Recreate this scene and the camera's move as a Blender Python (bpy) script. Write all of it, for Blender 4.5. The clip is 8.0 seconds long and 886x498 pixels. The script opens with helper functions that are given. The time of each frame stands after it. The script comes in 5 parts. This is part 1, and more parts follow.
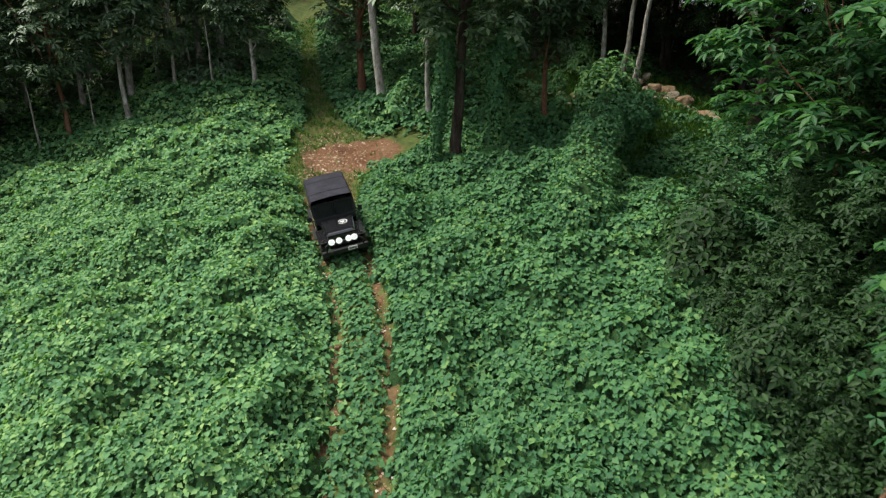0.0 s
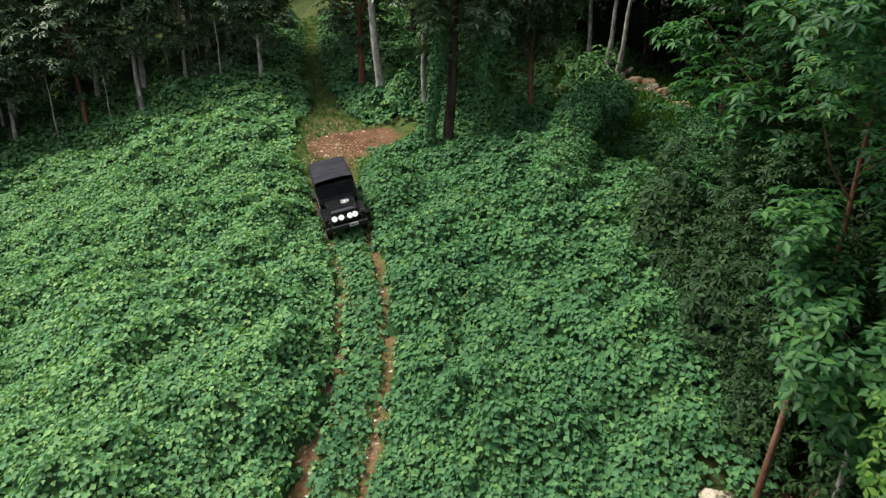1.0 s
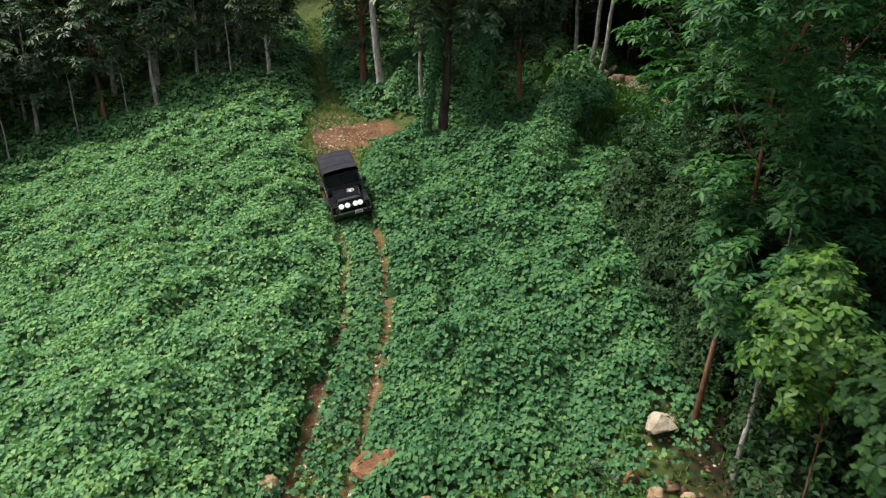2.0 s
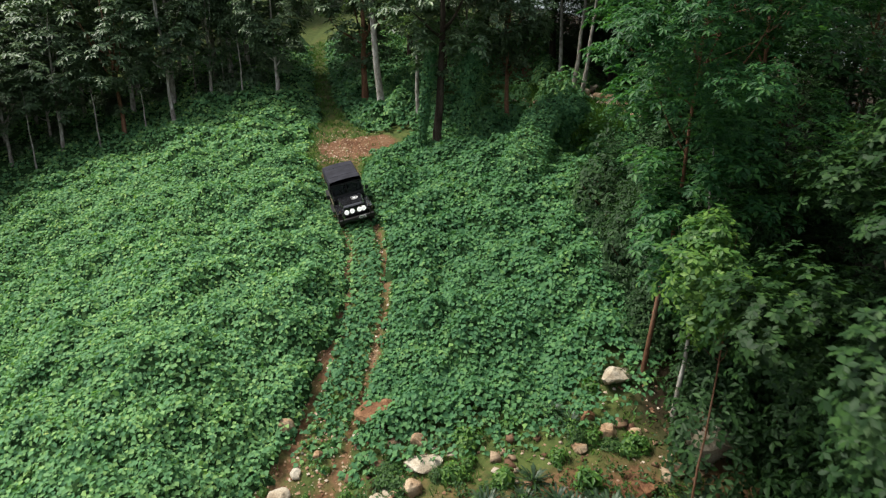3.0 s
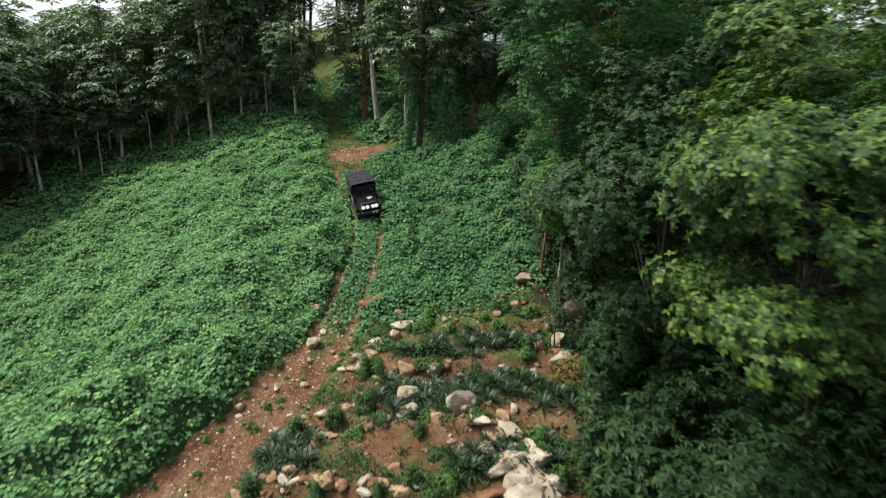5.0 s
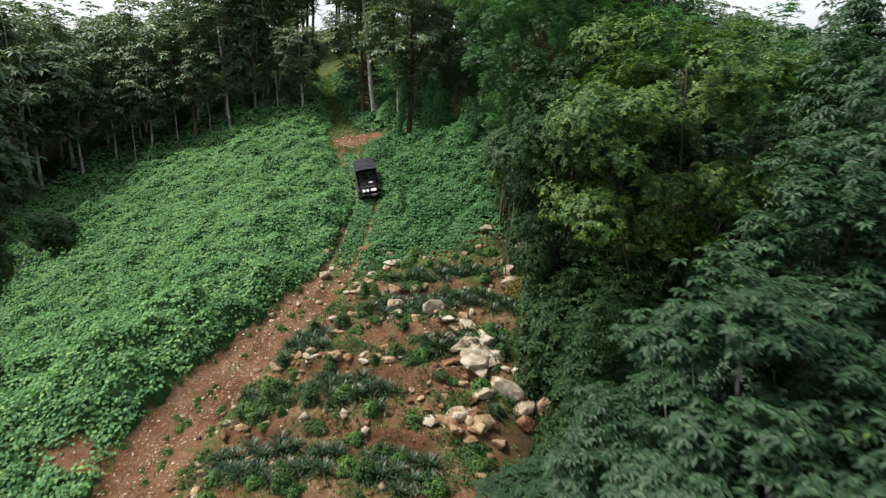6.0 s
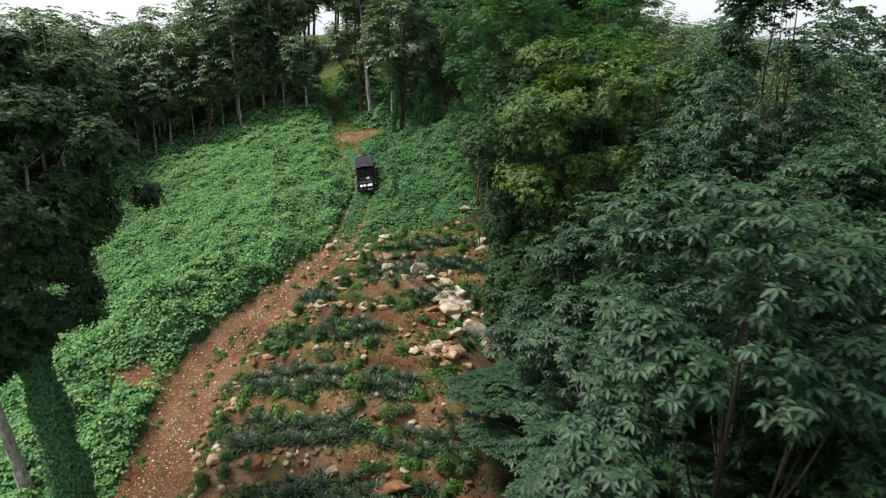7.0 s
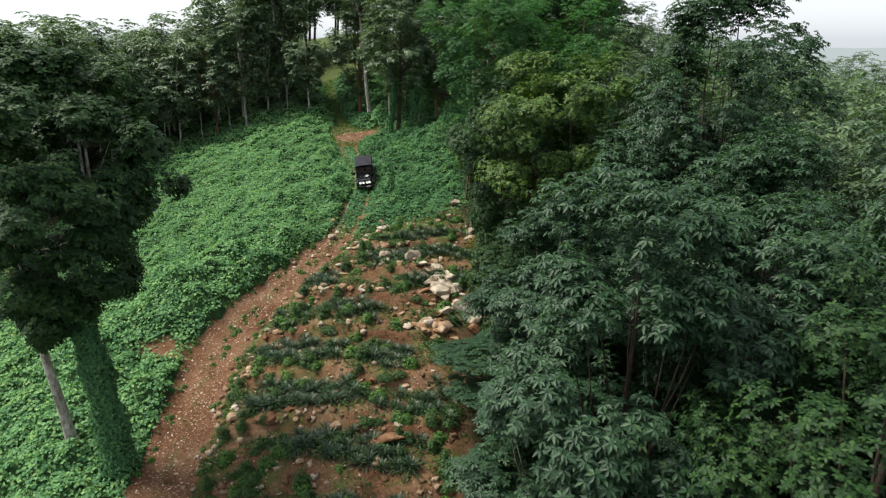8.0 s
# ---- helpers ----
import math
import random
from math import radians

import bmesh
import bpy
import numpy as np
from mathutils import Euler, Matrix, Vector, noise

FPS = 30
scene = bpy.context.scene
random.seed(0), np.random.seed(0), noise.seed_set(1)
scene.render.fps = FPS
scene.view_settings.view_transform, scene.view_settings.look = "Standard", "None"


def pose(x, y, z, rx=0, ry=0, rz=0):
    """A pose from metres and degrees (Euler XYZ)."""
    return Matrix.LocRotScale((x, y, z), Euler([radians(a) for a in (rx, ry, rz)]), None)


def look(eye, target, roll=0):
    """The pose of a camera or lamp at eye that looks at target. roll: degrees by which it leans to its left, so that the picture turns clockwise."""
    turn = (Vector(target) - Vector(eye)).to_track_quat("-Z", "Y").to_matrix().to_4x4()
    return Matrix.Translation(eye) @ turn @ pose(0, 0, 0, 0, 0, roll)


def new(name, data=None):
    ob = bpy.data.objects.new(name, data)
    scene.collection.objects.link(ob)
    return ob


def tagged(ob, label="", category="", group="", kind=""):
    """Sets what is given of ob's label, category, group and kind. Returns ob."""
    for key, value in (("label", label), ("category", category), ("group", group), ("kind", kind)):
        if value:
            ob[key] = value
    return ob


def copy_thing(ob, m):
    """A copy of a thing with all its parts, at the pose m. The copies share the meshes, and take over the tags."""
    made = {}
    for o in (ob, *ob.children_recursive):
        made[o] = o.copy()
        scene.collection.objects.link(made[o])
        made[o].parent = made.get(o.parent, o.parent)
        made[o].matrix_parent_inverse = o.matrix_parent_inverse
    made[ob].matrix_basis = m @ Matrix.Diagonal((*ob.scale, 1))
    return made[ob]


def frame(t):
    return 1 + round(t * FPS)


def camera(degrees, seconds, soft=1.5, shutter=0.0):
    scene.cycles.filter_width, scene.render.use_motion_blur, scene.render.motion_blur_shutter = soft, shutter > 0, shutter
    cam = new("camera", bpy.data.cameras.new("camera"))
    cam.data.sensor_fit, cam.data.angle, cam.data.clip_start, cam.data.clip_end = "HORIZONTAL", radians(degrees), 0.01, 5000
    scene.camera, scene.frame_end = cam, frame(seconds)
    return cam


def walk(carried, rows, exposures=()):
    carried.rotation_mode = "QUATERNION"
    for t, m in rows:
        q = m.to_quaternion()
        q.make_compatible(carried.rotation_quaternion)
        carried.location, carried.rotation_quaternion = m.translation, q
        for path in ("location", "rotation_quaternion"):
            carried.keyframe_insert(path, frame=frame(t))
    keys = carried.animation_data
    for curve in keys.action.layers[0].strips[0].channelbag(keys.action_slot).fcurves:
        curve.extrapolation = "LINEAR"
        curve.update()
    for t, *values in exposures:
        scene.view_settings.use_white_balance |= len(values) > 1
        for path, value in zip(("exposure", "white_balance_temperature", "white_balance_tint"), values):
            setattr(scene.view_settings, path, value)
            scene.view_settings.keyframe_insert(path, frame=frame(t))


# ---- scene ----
cam = camera(65.2, 8.0, soft=1.25, shutter=0.3)
METRES, EYE, TILT, LEAN, TURN = 45.0, 12.0, -22.0, 0.0, 0.0
ROWS = [
    (0.0, 0.0, 0.0, 0.0, 0.0, 0.0, -0.0),
    (0.5, 0.0029, -0.0268, -0.0102, 0.01, -0.04, -0.01),
    (1.0, 0.006, -0.0554, -0.0212, -0.01, -0.07, -0.01),
    (1.5, 0.0088, -0.0854, -0.0328, -0.01, -0.09, -0.04),
    (3.0, 0.018, -0.1938, -0.0737, -0.08, 2.14, -0.15),
    (3.5, 0.0224, -0.2403, -0.0924, -0.15, 3.63, -0.18),
    (4.0, 0.0279, -0.2973, -0.114, -0.23, 5.07, -0.19),
    (4.5, 0.0346, -0.3682, -0.1398, -0.27, 5.02, -0.16),
    (6.0, 0.0659, -0.6635, -0.2489, -0.45, 5.01, 0.05),
    (6.5, 0.0755, -0.7587, -0.2808, -0.54, 5.03, 0.13),
    (7.0, 0.0829, -0.8377, -0.3026, -0.66, 5.07, 0.16),
    (7.5, 0.0887, -0.895, -0.3175, -0.71, 5.06, 0.17),
    (8.0, 0.0934, -0.939, -0.3284, -0.73, 5.06, 0.2),
]
walk(cam, [(t, pose(0, 0, EYE, TILT, LEAN, TURN) @ pose(METRES * x, METRES * y, METRES * z, 90 + pitch, roll, yaw)) for t, x, y, z, yaw, pitch, roll in ROWS])

# ---- sky and sun: a bright, thinly overcast day ----
SUN_UP, SUN_FROM = 60.0, 282.0
world = bpy.data.worlds.new("overcast_sky")
scene.world = world
world.use_nodes = True
wn, wl = world.node_tree.nodes, world.node_tree.links
sky = wn.new("ShaderNodeTexSky")
sky.sky_type, sky.sun_disc = "NISHITA", False
sky.sun_elevation, sky.sun_rotation = radians(SUN_UP), radians(SUN_FROM)
sky.air_density, sky.dust_density, sky.ozone_density = 1.0, 1.0, 1.0
pale = wn.new("ShaderNodeHueSaturation")
pale.inputs["Saturation"].default_value = 0.22
wl.new(sky.outputs[0], pale.inputs["Color"])
veil = wn.new("ShaderNodeMix")
veil.data_type = "RGBA"
veil.inputs[0].default_value = 0.55
veil.inputs[7].default_value = (2.58, 2.86, 3.25, 1)
wl.new(pale.outputs[0], veil.inputs[6])
wl.new(veil.outputs[2], wn["Background"].inputs["Color"])
wn["Background"].inputs["Strength"].default_value = 0.125
sun = new("sun", bpy.data.lights.new("sun", "SUN"))
sun.data.energy, sun.data.angle, sun.data.color = 2.8, radians(22), (1.0, 0.955, 0.84)
a, e = radians(SUN_FROM), radians(SUN_UP)
sun.matrix_world = look((math.sin(a) * math.cos(e) * 50, math.cos(a) * math.cos(e) * 50, math.sin(e) * 50), (0, 0, 0))
scene.view_settings.exposure = 1.12

# ---- the lie of the land ----
def knots(v, xs, ys, r=1.5):
    """Rounded linear interpolation."""
    return (np.interp(v - r, xs, ys) + np.interp(v, xs, ys) + np.interp(v + r, xs, ys)) / 3


def track_x(y):
    return knots(y, [-60, -18, -7, -2.4, 4.6, 9, 15.5, 20, 25, 34, 45, 70, 120], [-7.0, -8.3, -8.4, -6.3, -3.2, -2.4, -1.95, -2.8, -4.4, -5.5, -8.5, -13, -24])


def track_z(y):
    return knots(y, [-60, -30, -15, -7, -2.4, 4.6, 7.1, 16.3, 21, 34.6, 45, 80, 120, 170, 400], [-14, -8.6, -5.1, -3.2, -1.9, -0.6, -0.2, 2.0, 2.7, 3.7, 5.6, 10.5, 14, 13, -20])


def track_half(y):
    return knots(y, [-30, -5, 3, 8, 12, 24, 27, 30, 35, 38, 45], [1.55, 1.5, 1.2, 0.95, 0.86, 0.88, 1.1, 1.9, 2.0, 0.8, 0.6], 0.8)


def smooth(a, b, v):
    t = np.clip((v - a) / (b - a), 0, 1)
    return t * t * (3 - 2 * t)


def waves(x, y, seed, scale, n=7):
    """Cheap uneven relief from crossing waves, about -1 to 1."""
    r = np.random.RandomState(seed)
    s = 0
    for i in range(n):
        a, ph, k = r.uniform(0, 6.28), r.uniform(0, 6.28), r.uniform(0.6, 1.7) * 6.28 / scale
        s = s + np.sin((x * math.cos(a) + y * math.sin(a)) * k + ph + 1.3 * np.sin((x * math.sin(a) - y * math.cos(a)) * k * 0.6))
    return s / n * 1.8


def soil_z(x, y):
    d = x - track_x(y)
    up = smooth(4, 12, y)
    left = knots(-d, [0, 1.2, 2.2, 5, 10, 14, 18, 26, 60, 200, 900], [0, 0.0, 0.35, 0.35, -0.9, -2.3, -3.4, -4.6, -10, -25, -60], 0.5)
    hump = 0.75 * np.exp(-((-d - 5.5) / 3.5) ** 2) * (1 - smooth(9, 18, y)) * smooth(-14, -6, y)
    r1 = knots(d, [0, 1.2, 4, 8, 12, 18, 30, 60, 200, 900], [0, 0.05, 0.75, 1.6, 1.7, 1.0, -3, -12, -40, -80], 0.5)
    r2 = knots(d, [0, 1.4, 4, 8, 13, 17, 24, 60, 200, 900], [0, 0.05, 0.6, 1.0, 1.0, 0.1, -3, -14, -40, -80], 0.5)
    far = smooth(26, 32, y)
    side = np.where(d < 0, left + hump, (r2 * (1 - up) + r1 * up) * (1 - far) + far * knots(d, [0, 1.5, 6, 17, 40, 200, 900], [0, 0.2, 1.3, 1.9, -3, -30, -60], 0.5))
    z = track_z(y) + side
    # terraces beside the lower road
    terr = smooth(1.7, 2.6, d) * smooth(15, 12.5, d) * smooth(5.5, 3.5, y) * smooth(-34, -30, y)
    ph = (y + 0.13 * x + 0.35 * np.sin(x * 0.9)) / 3.6
    z = z + terr * 0.42 * ((ph - np.floor(ph)) ** 0.7 * -1 + smooth(0.82, 1.0, ph - np.floor(ph)) + 0.45)
    # ruts
    w = smooth(-3, 6, y)
    z = z - 0.10 * w * np.exp(-((np.abs(d) - 0.75) / 0.2) ** 2) + 0.05 * w * np.exp(-(d / 0.4) ** 2)
    z = z + 0.11 * np.clip(d, -1.3, 1.3) * smooth(14.5, 18, y) * smooth(27, 24, y)
    # mounds in the open slope, and the hollow behind the draped stump
    for mx, my, r, h in ((-20.3, 28.4, 2.4, 0.75), (-9.9, 9.8, 2.6, 0.45), (-10.7, -2.5, 2.4, 0.7), (-14.5, 16.0, 3.0, 0.4), (-6.8, 2.6, 1.8, 0.35)):
        z = z + h * np.exp(-((x - mx) ** 2 + ((y - my) / 1.2) ** 2) / r ** 2)
    z = z - 1.1 * smooth(5.2, 7.2, x) * smooth(11.5, 9.0, x) * smooth(21.5, 25.5, y) * smooth(32.5, 29.5, y)
    near = smooth(160, 60, np.hypot(x, y - 10))
    return z + near * (0.05 * waves(x, y, 3, 2.3) + 0.12 * waves(x, y, 4, 9) * smooth(1.5, 4, np.abs(d)))


def cover(x, y):
    """How thick the creepers lie, 0 to 1."""
    d = x - track_x(y)
    h = track_half(y)
    e = 0.25 * waves(x, y, 8, 1.6)
    left = smooth(h - 0.12, h + 0.2, -d + e) * smooth(34, 24, -d)
    left = left * (1 - 0.92 * np.exp(-((x + 11.2) / 1.6) ** 2 - ((y + 8.3) / 0.9) ** 2))
    patch = np.exp(-((d - 3.0) / 2.2) ** 2 - ((y - 32.5) / 1.9) ** 2) * 1.5
    right = smooth(h - 0.1, h + 0.25, d + e) * smooth(5.5, 9.0, y + 0.55 * e - 0.12 * (d - 4)) * smooth(27, 20, d) * (1 - np.clip(patch, 0, 1))
    right = right * (1 - 0.45 * smooth(31, 35, y) * smooth(6, 9, d))
    right = right * (1 - 0.5 * smooth(11.5, 13.5, d + e) * smooth(28, 31, y + 2 * e))
    right = right * (1 - smooth(8.7, 10.2, d + 2 * e) * smooth(20, 17, y))
    right = right * (1 - 0.9 * np.exp(-((x - 5.9) / 0.9) ** 2 - ((y - 8.6) / 1.0) ** 2))
    mid = 0.62 * smooth(0.66, 0.5, np.abs(d) + 0.25 * e) * smooth(5, 10, y) * smooth(29, 25, y)
    fade = smooth(-58, -50, y + 6 * e)
    return np.clip(np.where(d < 0, left, right) + mid, 0, 1) * fade


def vine_z(x, y):
    c = cover(x, y)
    near = 1 - smooth(40, 60, y)
    m = 0.5 + 0.44 * waves(x, y, 21, 6.0) + 0.36 * waves(x, y, 22, 2.3) + 0.09 * waves(x, y, 23, 1.0) + 0.02 * waves(x, y, 24, 0.5)
    m = np.where(np.abs(x - track_x(y)) < 0.8, 0.16, m)
    d = np.abs(x - track_x(y)) - track_half(y)
    m = np.where(d > -0.2, m * (0.5 + 0.5 * smooth(0.0, 1.6, d)), m)
    return soil_z(x, y) + c * np.maximum(0.12, m)

# ---- materials ----
def blank(name, rough=0.7, spec=0.3, metal=0.0):
    m = bpy.data.materials.new(name)
    m.use_nodes = True
    b = m.node_tree.nodes["Principled BSDF"]
    b.inputs["Roughness"].default_value = rough
    b.inputs["Specular IOR Level"].default_value = spec
    b.inputs["Metallic"].default_value = metal
    return m, m.node_tree.nodes, m.node_tree.links, b


def noise_at(n, l, scale, detail=4.0, rough=0.6, stretch=None):
    co = n.new("ShaderNodeNewGeometry").outputs["Position"]
    if stretch:
        mp = n.new("ShaderNodeMapping")
        mp.inputs["Scale"].default_value = stretch
        l.new(co, mp.inputs["Vector"])
        co = mp.outputs[0]
    t = n.new("ShaderNodeTexNoise")
    t.inputs["Scale"].default_value, t.inputs["Detail"].default_value, t.inputs["Roughness"].default_value = scale, detail, rough
    l.new(co, t.inputs["Vector"])
    return t.outputs["Fac"]


def ramp(n, l, fac, stops):
    r = n.new("ShaderNodeValToRGB")
    while len(r.color_ramp.elements) < len(stops):
        r.color_ramp.elements.new(0.5)
    for e, (p, c) in zip(r.color_ramp.elements, stops):
        e.position, e.color = p, (*c, 1)
    l.new(fac, r.inputs["Fac"])
    return r.outputs["Color"]


def mix(n, l, fac, a, b, how="MIX"):
    x = n.new("ShaderNodeMix")
    x.data_type, x.blend_type = "RGBA", how
    for k, v in ((0, fac), (6, a), (7, b)):
        if hasattr(v, "is_linked"):
            l.new(v, x.inputs[k])
        else:
            x.inputs[k].default_value = v if k == 0 else (*v, 1)
    return x.outputs[2]


def bumped(n, l, b, fac, strength=0.4, dist=0.03):
    u = n.new("ShaderNodeBump")
    u.inputs["Strength"].default_value, u.inputs["Distance"].default_value = strength, dist
    l.new(fac, u.inputs["Height"])
    l.new(u.outputs[0], b.inputs["Normal"])


def surface(name, dark, mid, light, scale=3.0, fine=30.0, rough=0.8, spec=0.25, bump=0.4, dist=0.02, metal=0.0, stretch=None):
    """A rough natural surface: stains at one scale and grain at another."""
    m, n, l, b = blank(name, rough, spec, metal)
    big = noise_at(n, l, scale, 5, 0.6, stretch)
    small = noise_at(n, l, fine, 4, 0.65, stretch)
    c = ramp(n, l, big, [(0.3, dark), (0.5, mid), (0.7, light)])
    g = ramp(n, l, small, [(0.3, (0.55, 0.55, 0.55)), (0.7, (1.25, 1.25, 1.25))])
    l.new(mix(n, l, 1.0, c, g, "MULTIPLY"), b.inputs["Base Color"])
    bumped(n, l, b, small, bump, dist)
    return m


def leafy(name, stops, rough=0.42, spec=0.45, through_light=0.35, patch=0.35):
    """Leaf colour that differs leaf by leaf and, slowly, from place to place."""
    m, n, l, b = blank(name, rough, spec)
    isl = n.new("ShaderNodeNewGeometry").outputs["Random Per Island"]
    big = noise_at(n, l, patch, 3)
    add = n.new("ShaderNodeMath")
    add.operation = "MULTIPLY_ADD"
    l.new(big, add.inputs[0])
    add.inputs[1].default_value = 0.9
    l.new(isl, add.inputs[2])
    half = n.new("ShaderNodeMath")
    half.operation = "MULTIPLY_ADD"
    l.new(add.outputs[0], half.inputs[0])
    half.inputs[1].default_value, half.inputs[2].default_value = 0.72, -0.18
    c = ramp(n, l, half.outputs[0], stops)
    l.new(c, b.inputs["Base Color"])
    tr = n.new("ShaderNodeBsdfTranslucent")
    l.new(mix(n, l, 1.0, c, (1.25, 1.35, 0.6), "MULTIPLY"), tr.inputs["Color"])
    sh = n.new("ShaderNodeMixShader")
    sh.inputs[0].default_value = through_light
    l.new(b.outputs[0], sh.inputs[1])
    l.new(tr.outputs[0], sh.inputs[2])
    l.new(sh.outputs[0], n["Material Output"].inputs["Surface"])
    return m


def plain(name, colour, rough=0.5, spec=0.5, metal=0.0, grime=0.25):
    m, n, l, b = blank(name, rough, spec, metal)
    d = ramp(n, l, noise_at(n, l, 9.0, 5), [(0.35, tuple(v * (1 - grime) for v in colour)), (0.7, colour)])
    l.new(d, b.inputs["Base Color"])
    return m


def ground_material():
    m, n, l, b = blank("laterite_and_turf", 0.95, 0.15)
    big, small = noise_at(n, l, 0.55, 5, 0.62), noise_at(n, l, 7.0, 6, 0.68)
    soil = ramp(n, l, big, [(0.28, (0.062, 0.028, 0.015)), (0.42, (0.120, 0.058, 0.031)), (0.58, (0.165, 0.092, 0.052)), (0.78, (0.24, 0.16, 0.105))])
    soil = mix(n, l, 1.0, soil, ramp(n, l, small, [(0.25, (0.38, 0.36, 0.34)), (0.7, (1.3, 1.3, 1.3))]), "MULTIPLY")
    turf = ramp(n, l, noise_at(n, l, 2.2, 6, 0.7), [(0.3, (0.030, 0.045, 0.014)), (0.55, (0.07, 0.095, 0.026)), (0.75, (0.14, 0.135, 0.045))])
    at = n.new("ShaderNodeAttribute")
    at.attribute_name = "dirt"
    edge = n.new("ShaderNodeMath")
    edge.operation = "MULTIPLY_ADD"
    l.new(noise_at(n, l, 1.6, 6, 0.7), edge.inputs[0])
    edge.inputs[1].default_value = 1.0
    l.new(at.outputs["Fac"], edge.inputs[2])
    k = n.new("ShaderNodeMapRange")
    k.inputs["From Min"].default_value, k.inputs["From Max"].default_value = 0.72, 1.12
    l.new(edge.outputs[0], k.inputs["Value"])
    # Brown leaf litter taken near black, so it paints the wood's shade too.
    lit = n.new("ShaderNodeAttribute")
    lit.attribute_name = "litter_shade"
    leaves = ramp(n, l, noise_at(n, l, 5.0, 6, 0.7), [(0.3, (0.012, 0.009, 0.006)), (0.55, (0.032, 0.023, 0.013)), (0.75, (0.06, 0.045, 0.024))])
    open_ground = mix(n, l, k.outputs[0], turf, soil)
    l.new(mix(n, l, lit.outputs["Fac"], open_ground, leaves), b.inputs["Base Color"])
    bumped(n, l, b, small, 0.7, 0.06)
    return m


M_GROUND = ground_material()
# Stem green darkened so that it also paints the shade beneath the leaves.
M_UNDER = surface("vine_stems_and_painted_shade", (0.014, 0.036, 0.012), (0.026, 0.062, 0.02), (0.04, 0.085, 0.028), 1.4, 14, 0.9, 0.1, 0.8, 0.06)
M_VINE = leafy("creeper_leaf", [(0.0, (0.048, 0.142, 0.067)), (0.35, (0.098, 0.234, 0.098)), (0.7, (0.164, 0.322, 0.121)), (0.92, (0.263, 0.415, 0.132)), (1.0, (0.395, 0.481, 0.138))], 0.6, 0.2, 0.26, 0.55)
# Darker copy of M_VINE, with the right-hand slope's shade in its colour.
M_VINE_SHADED = leafy("shaded_creeper_leaf", [(0.0, (0.031, 0.104, 0.047)), (0.4, (0.060, 0.161, 0.066)), (0.8, (0.098, 0.221, 0.077)), (0.96, (0.171, 0.294, 0.085)), (1.0, (0.315, 0.406, 0.102))], 0.6, 0.2, 0.22, 0.45)
M_RUBBER = leafy("plantation_leaf", [(0.0, (0.040, 0.070, 0.036)), (0.5, (0.078, 0.132, 0.068)), (0.85, (0.135, 0.205, 0.100)), (1.0, (0.21, 0.28, 0.13))], 0.45, 0.4, 0.25)
M_RUBBER_B = leafy("palmate_leaf", [(0.0, (0.012, 0.033, 0.017)), (0.5, (0.026, 0.065, 0.031)), (0.88, (0.047, 0.103, 0.043)), (1.0, (0.129, 0.205, 0.046))], 0.5, 0.32, 0.28)
M_JACK = leafy("broad_glossy_leaf", [(0.0, (0.011, 0.034, 0.010)), (0.4, (0.031, 0.075, 0.016)), (0.7, (0.078, 0.148, 0.027)), (0.985, (0.197, 0.254, 0.041)), (0.992, (0.344, 0.090, 0.016))], 0.5, 0.2, 0.26)
M_DARKJACK = leafy("dark_glossy_leaf", [(0.0, (0.009, 0.027, 0.009)), (0.5, (0.016, 0.044, 0.012)), (0.9, (0.038, 0.086, 0.02)), (0.988, (0.10, 0.16, 0.03)), (0.992, (0.30, 0.06, 0.03))], 0.55, 0.18, 0.16)
# Leaf green darkened to paint the gloom inside the wood.
M_LEAF_SHADED = leafy("shade_darkened_leaf", [(0.0, (0.010, 0.028, 0.009)), (0.5, (0.020, 0.052, 0.016)), (0.85, (0.036, 0.085, 0.024)), (1.0, (0.07, 0.13, 0.035))], 0.55, 0.2, 0.25)
M_FEATHER = leafy("light_feathery_leaf", [(0.0, (0.015, 0.054, 0.021)), (0.5, (0.036, 0.119, 0.041)), (0.85, (0.075, 0.190, 0.049)), (1.0, (0.178, 0.290, 0.062))], 0.5, 0.25, 0.38)
M_WEED = leafy("weed_leaf", [(0.0, (0.03, 0.085, 0.018)), (0.5, (0.06, 0.15, 0.028)), (1.0, (0.17, 0.29, 0.05))], 0.5, 0.35, 0.35, 0.6)
M_PINE = leafy("pineapple_blade", [(0.0, (0.012, 0.028, 0.014)), (0.5, (0.022, 0.048, 0.022)), (0.85, (0.040, 0.075, 0.03)), (1.0, (0.09, 0.08, 0.045))], 0.45, 0.35, 0.12, 0.8)
M_TERRACE = leafy("terrace_weed_leaf", [(0.0, (0.018, 0.045, 0.013)), (0.5, (0.036, 0.088, 0.022)), (0.85, (0.07, 0.145, 0.03)), (1.0, (0.17, 0.24, 0.05))], 0.55, 0.3, 0.3, 0.8)
M_DRY = leafy("withered_leaf", [(0.0, (0.12, 0.09, 0.03)), (0.5, (0.22, 0.17, 0.05)), (1.0, (0.30, 0.26, 0.10))], 0.6, 0.2, 0.3)
M_BARK_PALE = surface("pale_lichened_bark", (0.13, 0.11, 0.09), (0.36, 0.33, 0.29), (0.58, 0.56, 0.52), 5, 25, 0.9, 0.1, 0.6, 0.02, stretch=(1, 1, 0.45))
M_BARK_RED = surface("reddish_bark", (0.09, 0.045, 0.028), (0.17, 0.085, 0.05), (0.26, 0.15, 0.10), 3, 22, 0.9, 0.1, 0.7, 0.03, stretch=(1, 1, 0.35))
M_BARK_DARK = surface("dark_bark", (0.025, 0.018, 0.013), (0.055, 0.042, 0.032), (0.11, 0.09, 0.07), 3, 22, 0.9, 0.1, 0.7, 0.03, stretch=(1, 1, 0.35))
